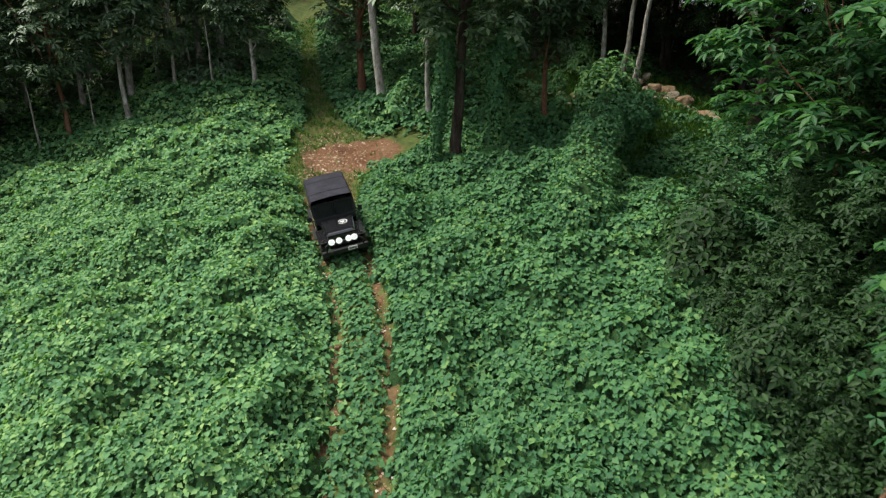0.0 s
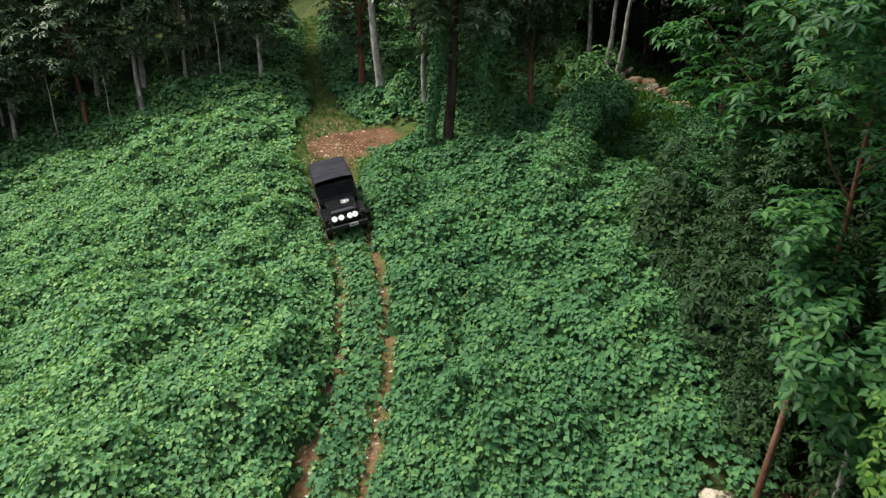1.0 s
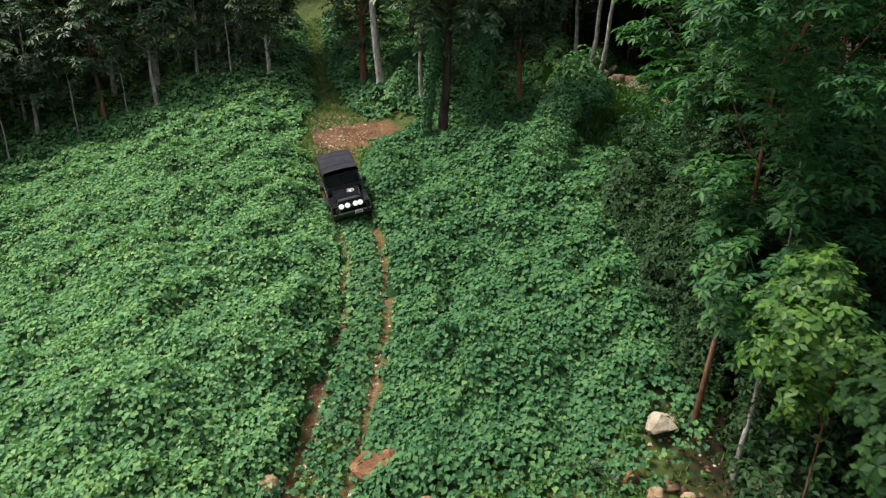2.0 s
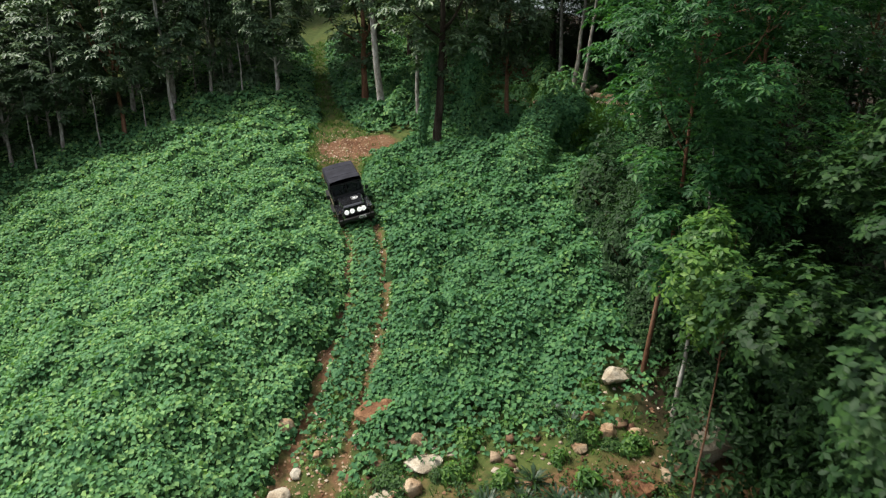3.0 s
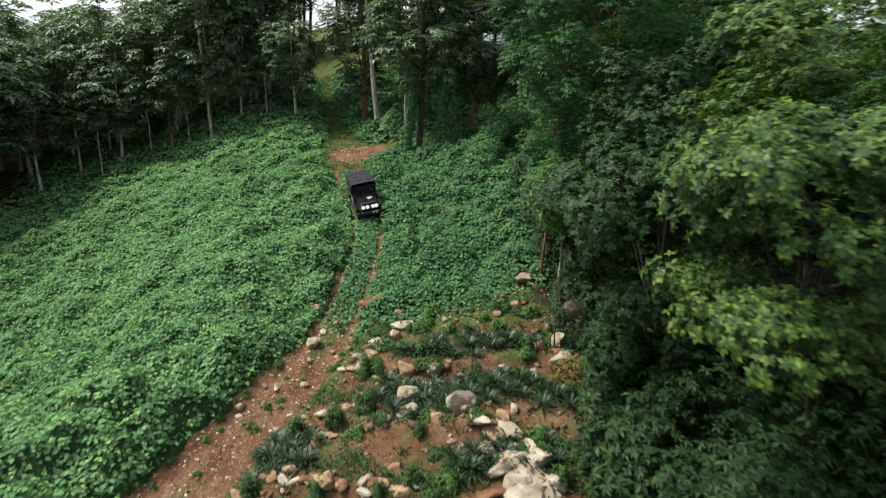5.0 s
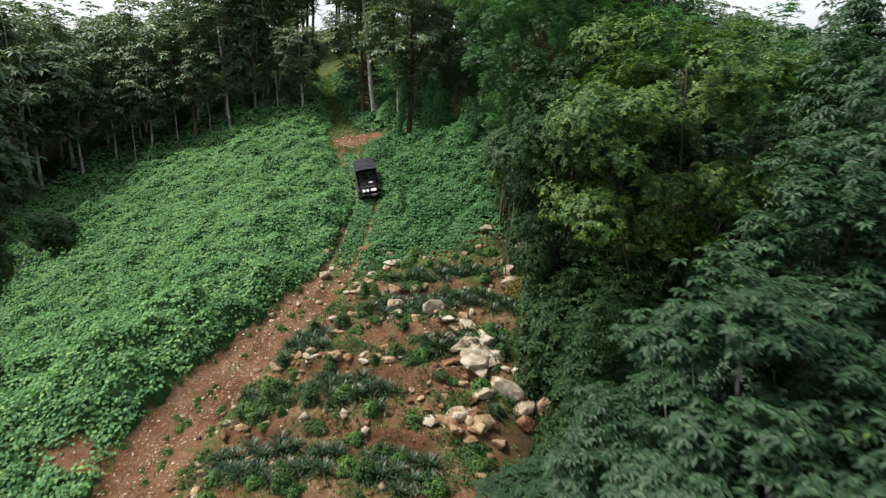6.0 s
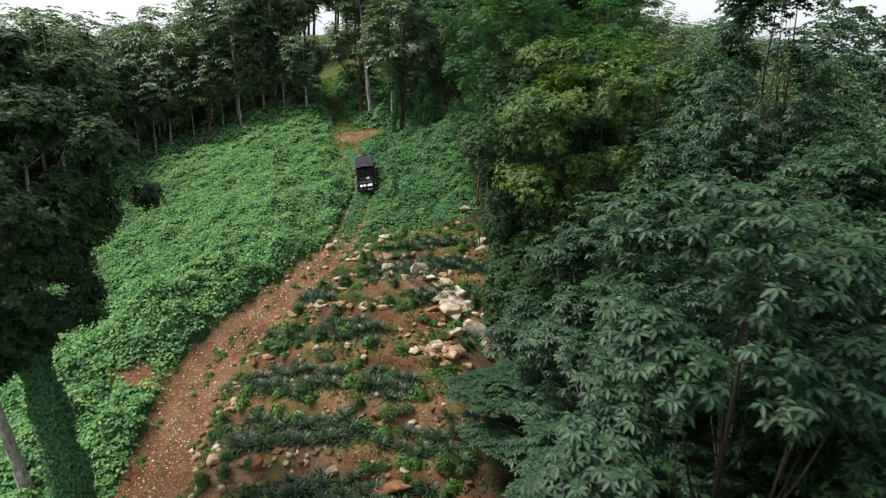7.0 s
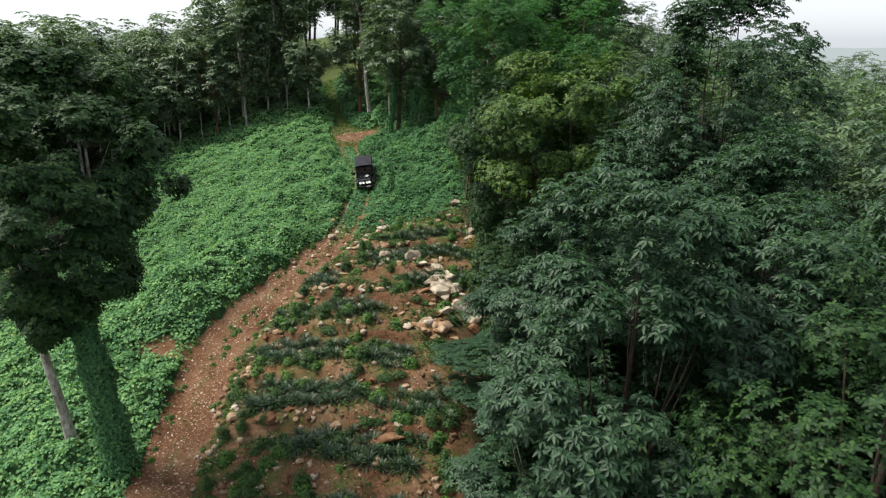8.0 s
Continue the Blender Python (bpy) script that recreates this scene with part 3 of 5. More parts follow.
plant(grove, [(8.9, 39.8), (9.9, 36.4, 0.95), (-0.7, 35.0, 0.9), (2.6, 31.2, 0.75)], 41)
GROVE2 = make_tree("grove_tree", 147, 16, 4.4, 3.6, M_BARK_DARK, M_RUBBER, "tall dark tree in the upper wood", "tree", girth=0.2, clumps=74, per=11, length=0.52, width=0.21, clump_r=1.05, group="grove trees")
place(GROVE2, 1.0, 44.0)
plant(GROVE2, [(5.5, 43.0), (-1.8, 48.5), (4.5, 50.0), (-5.0, 55.0), (9.5, 47.5), (13.5, 43.0), (1.5, 58.0), (8.0, 57.0), (14.0, 53.0), (-6.5, 64.0), (0.0, 68.0), (7.0, 67.0), (-17.5, 82.0), (-11.5, 88.0), (-4.0, 80.0), (4.0, 84.0), (16.0, 64.0), (20.0, 48.0), (22.0, 57.0), (-22.0, 92.0), (-15.0, 97.0), (15.0, 37.5), (17.5, 42.0), (20.5, 36.5), (24.0, 42.0), (14.0, 31.0), (-17.0, 84.0), (-19.5, 90.0), (-14.0, 93.0), (-10.0, 86.0), (-22.5, 84.0)], 43, 1.05, 1.4)

# the wood on the downhill side
def crowned(proto, x, y, top, tall, turn=0.0):
    """Stand a tree so that its crown tops out at a height."""
    proto.matrix_basis = stand(x, y, turn, 1.0, (top - soil(x, y)) / tall)
    return proto


def crowned_copy(proto, x, y, top, tall, turn=0.0, size=1.0):
    return copy_thing(proto, stand(x, y, turn, size, (top - soil(x, y)) / tall))


FEATHER = make_tree("feathery_tree", 151, 17.5, 6.5, 4.0, M_BARK_RED, M_FEATHER, "tall tree with light green feathery foliage", "tree", girth=0.075, style="whorl", clumps=210, per=44, length=0.17, width=0.06, clump_r=0.8, leaflets=7, bottom=7.3, limbs=14, group="feathery trees", lean=(0.2, -0.5), boughs=40, reach=(0.5, -2.0))
place(FEATHER, 6.7, 8.7)
FEATHER2 = make_tree("feathery_tree", 153, 19, 4.5, 4.0, M_BARK_RED, M_FEATHER, "tall tree with light green feathery foliage", "tree", girth=0.09, style="whorl", clumps=120, per=17, length=0.34, width=0.13, clump_r=0.95, leaflets=6, bottom=2.4, limbs=9, group="feathery trees", boughs=22)
place(FEATHER2, 10.6, 12.5, 1.0)
plant(FEATHER2, [(13.5, 19.5, 1.05), (9.6, 16.6, 0.8)], 45)
# the dark glossy tree and the paler one beyond it
place(make_tree("jackfruit_tree", 152, 13.6, 2.8, 3.7, M_BARK_DARK, M_DARKJACK, "dense dark tree with glossy rounded leaves", "tree", girth=0.13, style="rosette", clumps=190, per=54, length=0.15, width=0.085, clump_r=0.8, leaflets=6, bottom=2.6, limbs=12, boughs=44), 9.0, -1.2)
JACK = make_tree("jackfruit_tree", 154, 18.2, 5.0, 5.1, M_BARK_DARK, M_JACK, "broad tree with glossy yellow-green leaves", "tree", girth=0.2, style="rosette", clumps=210, per=60, length=0.16, width=0.088, clump_r=0.85, leaflets=6, bottom=9.8, limbs=10, boughs=44)
crowned(JACK, 11.3, -7.9, 13.6, 18.2)
PALM = dict(style="whorl", clumps=140, per=30, length=0.24, width=0.1, clump_r=0.82, leaflets=7, limbs=16, group="downhill trees")
PAL = [make_tree("palmate_leaf_tree", 161 + i, h, b, cr, (M_BARK_DARK, M_BARK_DARK, M_BARK_PALE)[i], M_RUBBER_B, "tree with drooping palmate blue-green leaves", "tree", girth=0.17, boughs=n, **PALM)
       for i, (h, b, cr, n) in enumerate([(16.0, 5.5, 3.4, 36), (17.0, 6.5, 3.9, 42), (15.0, 4.6, 3.1, 32)])]
crowned(PAL[0], 13.3, -15.4, 10.4, 16.0), crowned(PAL[1], 15.3, -22.3, 10.9, 17.0), crowned(PAL[2], 9.3, -19.2, 8.6, 15.0)
for i, x, y, top, turn in ((1, 16.8, -12.2, 12.3, 1.1), (0, 9.3, -28.4, 9.4, 2.3), (1, 20.0, -8.0, 13.0, 2.9), (2, 11.4, -13.2, 4.6, 4.0), (2, 13.8, -1.0, 11.0, 0.7), (0, 13.6, -26.2, 8.0, 5.1), (2, 16.8, -17.6, 11.2, 3.3), (0, 18.8, -26.0, 10.3, 0.4), (2, 11.6, -23.6, 8.4, 1.9), (2, 8.2, -24.6, 4.2, 0.9), (2, 7.6, -14.6, 0.6, 2.2)):
    crowned_copy(PAL[i], x, y, top, (16.0, 17.0, 15.0)[i], turn)
BROAD = make_tree("broadleaf_tree", 171, 21.5, 8.0, 4.2, M_BARK_DARK, M_DARKJACK, "spreading tree with small glossy dark leaves", "tree", girth=0.26, style="rosette", clumps=190, per=42, length=0.15, width=0.075, clump_r=0.85, leaflets=6, bottom=8.5, limbs=14, boughs=42)
crowned(BROAD, 13.2, -32.4, 10.9, 21.5)
crowned_copy(BROAD, 18.6, -30.0, 11.3, 21.5, 2.0)
# The paler, greyer leaf colour puts distant haze on this wood.
wood = make_tree("downhill_wood_tree", 172, 17.0, 7.5, 4.2, M_BARK_DARK, M_RUBBER, "valley wood tree, leaf colour paled to look hazy", "tree", girth=0.2, clumps=56, per=8, length=0.52, width=0.2, clump_r=1.05, group="valley wood")
place(wood, 21.0, -12.0)
spots = []
for gx in np.arange(18, 62, 5.6):
    for gy in np.arange(-38, 62, 5.8):
        x, y = gx + rr.uniform(-1.5, 1.5), gy + rr.uniform(-1.5, 1.5)
        if math.hypot(x - 21, y + 12) > 4 and x > 18 + max(0, (y - 30) * 0.25):
            # crowns keep nearly level while the ground falls away
            top = 10.4 + rr.uniform(-1.6, 1.6) + (2.8 if x < 27 and -4 < y < 40 else 0.0) - (4.0 if y < -24 else 0.0)
            spots.append((x, y, float(np.clip((top - soil(x, y)) / 17.0, 0.75, 1.35))))
near = [s for s in spots if s[0] < 25 and s[1] < -11]
plant(wood, [s for s in spots if s not in near] + [(31.0, -1.0, 0.95), (28.4, -5.6, 0.9)], 53)
PALT = make_tree("palmate_leaf_tree", 165, 17.5, 6.0, 3.9, M_BARK_PALE, M_RUBBER_B, "tall tree with drooping palmate blue-green leaves", "tree", girth=0.18, **{**PALM, "per": 26, "length": 0.27, "width": 0.1})
place(PALT, near[0][0], near[0][1], 0.5, min(1.1, near[0][2]))
plant(PALT, [(x, y, min(1.1, k)) for x, y, k in near[1:]], 55)
plant(FEATHER2, [(18.0, 30.0, 1.0), (16.5, 17.0, 1.0), (15.0, 7.0, 0.9), (22.0, 8.0, 0.8), (25.0, 14.0, 0.8)], 54)
place(make_tree("pale_stem_tree", 173, 8.6, 4.2, 1.9, M_BARK_PALE, M_FEATHER, "slim pale-stemmed young tree with bright leaves", "tree", girth=0.07, style="whorl", clumps=60, per=22, length=0.24, width=0.11, clump_r=0.6, leaflets=5, bottom=3.6, limbs=6), 7.2, 7.3)
place(make_tree("bright_young_tree", 174, 8.0, 5.0, 1.05, M_BARK_RED, M_WEED, "young tree with bright yellow-green leaves", "tree", girth=0.035, style="rosette", clumps=34, per=20, length=0.17, width=0.085, clump_r=0.5, leaflets=5, bottom=5.2, limbs=6, reach=(-0.3, 0.0)), 6.7, 3.9)

# Low trees whose leaf colour holds the wood's painted shade.
DIM = make_tree("shade_toned_tree", 175, 8.0, 1.2, 2.4, M_BARK_DARK, M_LEAF_SHADED, "low tree coloured shade-dark under the taller wood", "tree", girth=0.1, style="whorl", clumps=70, per=30, length=0.17, width=0.075, clump_r=0.75, leaflets=5, bottom=0.4, limbs=7, group="shade trees")
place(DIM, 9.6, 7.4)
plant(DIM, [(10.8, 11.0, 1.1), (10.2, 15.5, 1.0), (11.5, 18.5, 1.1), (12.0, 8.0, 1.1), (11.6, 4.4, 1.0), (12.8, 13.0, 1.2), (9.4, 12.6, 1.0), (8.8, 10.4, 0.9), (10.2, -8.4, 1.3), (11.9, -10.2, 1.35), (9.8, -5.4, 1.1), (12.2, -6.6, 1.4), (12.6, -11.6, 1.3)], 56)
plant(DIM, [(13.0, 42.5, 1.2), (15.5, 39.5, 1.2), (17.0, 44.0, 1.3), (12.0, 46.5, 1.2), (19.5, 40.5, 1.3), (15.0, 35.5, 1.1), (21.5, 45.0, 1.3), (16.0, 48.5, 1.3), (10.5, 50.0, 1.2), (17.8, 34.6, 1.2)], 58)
plant(wood, [(22.0, 46.0, 0.9), (26.0, 51.0, 0.9), (18.5, 53.0, 0.9), (30.0, 46.0, 0.9)], 57)

# the tree beside the drone, on the uphill side
NEAR = make_tree("roadside_broadleaf_tree", 181, 19.0, 8.0, 4.2, M_BARK_PALE, M_DARKJACK, "broadleaf tree with white trunk and glossy dark leaves", "tree", girth=0.26, lean=(-0.6, -2.4), style="rosette", clumps=300, per=56, length=0.22, width=0.125, clump_r=0.8, leaflets=6, bottom=6.6, limbs=12, wander=0.08, boughs=90, reach=(2.3, 0.2))
place(NEAR, -13.2, -15.2)


# ---- the jeep ----
M_PAINT = plain("glossy_black_paint", (0.012, 0.012, 0.014), 0.16, 0.6, 0.0, 0.3)
M_PAINT.node_tree.nodes["Principled BSDF"].inputs["Coat Weight"].default_value = 1.0
M_PAINT.node_tree.nodes["Principled BSDF"].inputs["Coat Roughness"].default_value = 0.06
M_CANVAS = surface("faded_black_canvas", (0.016, 0.016, 0.022), (0.024, 0.024, 0.033), (0.036, 0.036, 0.048), 2.5, 60, 0.85, 0.2, 0.3, 0.004)
M_TYRE = surface("dusty_rubber", (0.012, 0.011, 0.010), (0.022, 0.019, 0.017), (0.06, 0.042, 0.03), 6, 40, 0.9, 0.2, 0.4, 0.01)
M_STEEL = plain("black_steel", (0.02, 0.02, 0.021), 0.45, 0.5, 0.3)
M_WHITE = plain("white_lamp_cover", (0.85, 0.85, 0.83), 0.5, 0.4, 0.0, 0.05)
M_WHITE.node_tree.nodes["Principled BSDF"].inputs["Emission Color"].default_value = (1, 1, 0.97, 1)
M_WHITE.node_tree.nodes["Principled BSDF"].inputs["Emission Strength"].default_value = 0.3
M_PLATE = plain("white_plate", (0.75, 0.75, 0.72), 0.5, 0.4, 0.0, 0.08)
M_DECAL = plain("white_decal", (0.7, 0.7, 0.7), 0.5, 0.4, 0.0, 0.3)
M_DUST = surface("dusty_khaki_panel", (0.10, 0.075, 0.05), (0.20, 0.16, 0.11), (0.30, 0.25, 0.18), 6, 40, 0.8, 0.3, 0.2, 0.004)
M_RIM = plain("grey_painted_rim", (0.10, 0.10, 0.10), 0.5, 0.5, 0.4)


def glass_material():
    m, n, l, b = blank("dark_glass", 0.04, 0.5)
    b.inputs["Base Color"].default_value = (0.10, 0.115, 0.12, 1)
    b.inputs["Transmission Weight"].default_value = 0.85
    b.inputs["IOR"].default_value = 1.45
    return m


M_GLASS = glass_material()


def box(cx, cy, cz, sx, sy, sz, bevel=0.02, taper=None):
    bm = bmesh.new()
    bmesh.ops.create_cube(bm, size=1.0)
    for v in bm.verts:
        k = 1.0
        if taper and v.co.y < 0:
            k = taper
        v.co = Vector((cx + v.co.x * sx * k, cy + v.co.y * sy, cz + v.co.z * sz))
    if bevel:
        bmesh.ops.bevel(bm, geom=list(bm.edges), offset=bevel, segments=3, affect="EDGES", profile=0.6)
    return bm


def rod(points, radius, sides=8):
    V, F = tube(points, [radius] * len(points), sides)
    bm = bmesh.new()
    vs = [bm.verts.new(v) for v in V]
    for f in F:
        bm.faces.new([vs[i] for i in f])
    return bm


def disc(cx, cy, cz, r, depth, segs=20, axis="y", bevel=0.0):
    bm = bmesh.new()
    bmesh.ops.create_cone(bm, cap_ends=True, segments=segs, radius1=r, radius2=r, depth=depth)
    if bevel:
        bmesh.ops.bevel(bm, geom=[e for e in bm.edges if len(e.link_faces) == 2 and e.calc_face_angle(0) > 1], offset=bevel, segments=2, affect="EDGES")
    if axis == "y":
        bmesh.ops.rotate(bm, verts=bm.verts, matrix=Matrix.Rotation(radians(90), 3, "X"))
    elif axis == "x":
        bmesh.ops.rotate(bm, verts=bm.verts, matrix=Matrix.Rotation(radians(90), 3, "Y"))
    bmesh.ops.translate(bm, verts=bm.verts, vec=(cx, cy, cz))
    return bm


def star_bm(r, z):
    bm = bmesh.new()
    c = bm.verts.new((0, 0, z))
    vs = [bm.verts.new((math.sin(i * 0.6283) * (r if i % 2 == 0 else r * 0.42), -math.cos(i * 0.6283) * (r if i % 2 == 0 else r * 0.42), z)) for i in range(10)]
    for i in range(10):
        bm.faces.new((c, vs[i], vs[(i + 1) % 10]))
    return bm


def ring_bm(r0, r1, z, segs=28):
    bm = bmesh.new()
    a = [bm.verts.new((math.cos(i * 6.2832 / segs) * r0, math.sin(i * 6.2832 / segs) * r0, z)) for i in range(segs)]
    b = [bm.verts.new((math.cos(i * 6.2832 / segs) * r1, math.sin(i * 6.2832 / segs) * r1, z)) for i in range(segs)]
    for i in range(segs):
        j = (i + 1) % segs
        bm.faces.new((a[i], b[i], b[j], a[j]))
    return bm


def build_wheel(jeep, x, y):
    hub = part("wheel", disc(0, 0, 0, 0.20, 0.20, 20, "x", 0.02), M_RIM, jeep)
    hub.location = (x, y, 0.37)
    bm = bmesh.new()
    prof = [(0.19, -0.09), (0.30, -0.115), (0.355, -0.105), (0.37, -0.07), (0.37, 0.07), (0.355, 0.105), (0.30, 0.115), (0.19, 0.09)]
    segs, rings = 30, []
    for i in range(segs):
        a = i * 6.2832 / segs
        lug = 0.012 if i % 2 else -0.004
        rings.append([bm.verts.new((w, math.cos(a) * (q + (lug if q > 0.34 else 0)), math.sin(a) * (q + (lug if q > 0.34 else 0)))) for q, w in prof])
    for i in range(segs):
        p, q = rings[i], rings[(i + 1) % segs]
        for k in range(len(prof) - 1):
            bm.faces.new((p[k], p[k + 1], q[k + 1], q[k]))
    part("tyre", bm, M_TYRE, hub, "worn black off-road tyre")
    for i in range(5):
        a = i * 1.2566
        part("wheel_nut", disc(math.copysign(0.105, x), math.cos(a) * 0.09, math.sin(a) * 0.09, 0.014, 0.02, 6, "x"), M_STEEL, hub)
    return hub


def build_jeep():
    jeep = empty("jeep", Matrix(), "black open-framed jeep with canvas top and white-covered lamps", "car")
    part("chassis", box(0, -0.05, 0.46, 0.85, 3.3, 0.14, 0.02), M_STEEL, jeep)
    tub = part("body", box(0, 0.78, 0.79, 1.50, 2.22, 0.58, 0.05), M_PAINT, jeep)
    part("dashboard", box(0, -0.26, 1.04, 1.36, 0.22, 0.16, 0.03), M_STEEL, tub)
    for s in (-1, 1):
        part("side_panel", box(s * 0.752, 0.55, 0.70, 0.02, 1.7, 0.30, 0.006), M_DUST, tub, "khaki dust-covered lower side panel")
        part("door_seam", box(s * 0.753, -0.10, 0.86, 0.012, 0.03, 0.42, 0.003), M_STEEL, tub)
    hood = part("hood", box(0, -0.97, 0.96, 1.20, 1.30, 0.30, 0.11, taper=0.80), M_PAINT, jeep)
    star = part("star_decal", star_bm(0.13, 0.0), M_DECAL, hood, "white star decal")
    ring = part("ring_decal", ring_bm(0.14, 0.175, 0.0), M_DECAL, hood, "white ring decal")
    for ob in (star, ring):
        ob.location = (0.16, -0.86, 1.115)
    part("hood_rib", box(0, -0.97, 1.115, 0.05, 1.1, 0.012, 0.004), M_PAINT, hood)
    for s in (-1, 1):
        part("hood_latch", box(s * 0.52, -1.25, 0.98, 0.03, 0.06, 0.10, 0.006), M_STEEL, hood)
        fender = part("fender", box(s * 0.64, -1.13, 0.86, 0.34, 1.06, 0.055, 0.02), M_PAINT, jeep)
        part("fender_skirt", box(s * 0.78, -1.13, 0.80, 0.05, 1.06, 0.10, 0.015), M_DUST, fender, "dusty fender edge")
        part("indicator", disc(s * 0.66, -1.60, 0.92, 0.035, 0.05), M_RUBY, fender)
        part("rear_fender", box(s * 0.80, 1.10, 0.82, 0.14, 0.95, 0.06, 0.02), M_STEEL, jeep)
        part("step", box(s * 0.80, 0.0, 0.50, 0.18, 0.9, 0.05, 0.015), M_STEEL, jeep)
    grille = part("grille", box(0, -1.64, 0.84, 0.96, 0.06, 0.50, 0.02), M_PAINT, jeep)
    for i in range(7):
        part("grille_slot", box((i - 3) * 0.062, -1.674, 0.84, 0.030, 0.01, 0.34, 0.003), M_STEEL, grille)
    for s in (-1, 1):
        lamp = part("headlight", disc(s * 0.35, -1.68, 0.88, 0.095, 0.06, 20, "y", 0.015), M_RIM, jeep)
        part("lens", disc(s * 0.35, -1.715, 0.88, 0.08, 0.02, 20, "y", 0.006), M_GLASS, lamp)
    bumper = part("bumper", box(0, -1.86, 0.56, 1.56, 0.14, 0.16, 0.03), M_STEEL, jeep)
    part("bull_bar", rod([(-0.62, -1.90, 0.60), (-0.62, -1.93, 0.86), (-0.5, -1.93, 0.93), (0.5, -1.93, 0.93), (0.62, -1.93, 0.86), (0.62, -1.90, 0.60)], 0.028), M_STEEL, bumper)
    for s in (-1, 1):
        part("tow_hook", rod([(s * 0.45, -1.92, 0.60), (s * 0.45, -1.99, 0.62), (s * 0.45, -1.99, 0.56), (s * 0.45, -1.92, 0.54)], 0.014, 6), M_STEEL, bumper)
    for x in (-0.40, -0.15, 0.17, 0.36):
        fog = part("fog_lamp", disc(x, -1.955, 1.00, 0.098, 0.09, 22, "y", 0.02), M_STEEL, jeep)
        part("lamp_cover", disc(x, -2.01, 1.00, 0.106, 0.035, 22, "y", 0.012), M_WHITE, fog, "round white lamp cover")
    plate = part("number_plate", box(0.24, -1.945, 0.60, 0.32, 0.015, 0.12, 0.004), M_PLATE, jeep, "white number plate")
    for i in range(6):
        part("bar", box(0.24 - 0.105 + i * 0.042, -1.955, 0.60, 0.028, 0.006, 0.07, 0.001), M_STEEL, plate)
    # windscreen
    screen = part("windscreen_frame", box(0, -0.34, 1.13, 1.42, 0.05, 0.08, 0.015), M_STEEL, jeep)
    part("top_rail", box(0, -0.22, 1.64, 1.42, 0.05, 0.06, 0.015), M_STEEL, screen)
    for x in (-0.69, 0.0, 0.69):
        part("upright", rod([(x, -0.34, 1.12), (x, -0.22, 1.65)], 0.024), M_STEEL, screen)
    for x in (-0.35, 0.35):
        bm = box(0, 0, 0, 0.62, 0.008, 0.47, 0.0)
        bmesh.ops.rotate(bm, verts=bm.verts, matrix=Matrix.Rotation(radians(-12.8), 3, "X"))
        bmesh.ops.translate(bm, verts=bm.verts, vec=(x, -0.28, 1.39))
        part("pane", bm, M_GLASS, screen)
        part("wiper", rod([(x - 0.05, -0.36, 1.17), (x + 0.10, -0.33, 1.36)], 0.008, 5), M_STEEL, screen)
    # canvas top: rounded shell with sagging roof
    bm = bmesh.new()
    prof = [(-0.74, 1.08), (-0.745, 1.55), (-0.74, 1.78), (-0.69, 1.87), (-0.35, 1.90), (0, 1.91), (0.35, 1.90), (0.69, 1.87), (0.74, 1.78), (0.745, 1.55), (0.74, 1.08)]
    ys = [-0.34, -0.32, 0.2, 0.75, 1.3, 1.84, 1.90]
    rows = []
    for i, y in enumerate(ys):
        sag = 0.018 * math.sin(i * 2.3) if 1 < i < 5 else 0
        k = 0.985 if i in (0, 6) else 1.0
        rows.append([bm.verts.new((x * k, y, 1.08 + (z - 1.08) * k + (sag if z > 1.8 else 0))) for x, z in prof])
    for i in range(len(ys) - 1):
        for k in range(len(prof) - 1):
            if k in (0, 9) and i in (0, 1):
                continue
            bm.faces.new((rows[i][k], rows[i][k + 1], rows[i + 1][k + 1], rows[i + 1][k]))
    bm.faces.new(rows[-1])
    bmesh.ops.recalc_face_normals(bm, faces=bm.faces)
    bmesh.ops.solidify(bm, geom=list(bm.faces), thickness=0.015)
    top = part("canvas_top", bm, M_CANVAS, jeep, "faded black canvas top")
    for y in (0.2, 1.3):
        part("roof_seam", rod([(-0.735, y, 1.79), (-0.68, y, 1.878), (-0.33, y, 1.908), (0, y, 1.918), (0.33, y, 1.908), (0.68, y, 1.878), (0.735, y, 1.79)], 0.006, 5), M_CANVAS, top)
    for s in (-1, 1):
        part("side_window", box(s * 0.752, 0.95, 1.36, 0.012, 0.8, 0.30, 0.004), M_GLASS, top)
        mirror = part("mirror", box(s * 0.90, -0.30, 1.22, 0.15, 0.04, 0.19, 0.02), M_STEEL, jeep)
        part("mirror_arm", rod([(s * 0.72, -0.32, 1.10), (s * 0.82, -0.32, 1.20), (s * 0.86, -0.30, 1.22)], 0.011, 6), M_STEEL, mirror)
        seat = part("seat", box(s * 0.34, 0.28, 0.98, 0.46, 0.46, 0.14, 0.04), M_CANVAS, jeep)
        part("seat_back", box(s * 0.34, 0.52, 1.22, 0.46, 0.12, 0.46, 0.04), M_CANVAS, seat)
    part("steering_wheel", ring_wheel(), M_STEEL, jeep)
    wheels = [build_wheel(jeep, x, y) for x in (-0.68, 0.68) for y in (-1.14, 1.10)]
    return jeep, wheels


def ring_wheel():
    pts = [(0.36 + 0.18 * math.cos(a), -0.05 + 0.07 * math.sin(a), 1.24 + 0.16 * math.sin(a)) for a in np.linspace(0, 6.2832, 17)]
    return rod(pts, 0.014, 6)


M_RUBY = plain("smoked_plastic", (0.08, 0.05, 0.03), 0.3, 0.5)
jeep, jeep_wheels = build_jeep()


# ---- what moves: the jeep creeping down the track ----
DRIVE_T = [0.0, 0.5, 1.0, 1.5, 3.0, 3.5, 4.0, 4.5, 6.0, 6.5, 7.0, 7.5, 8.0]
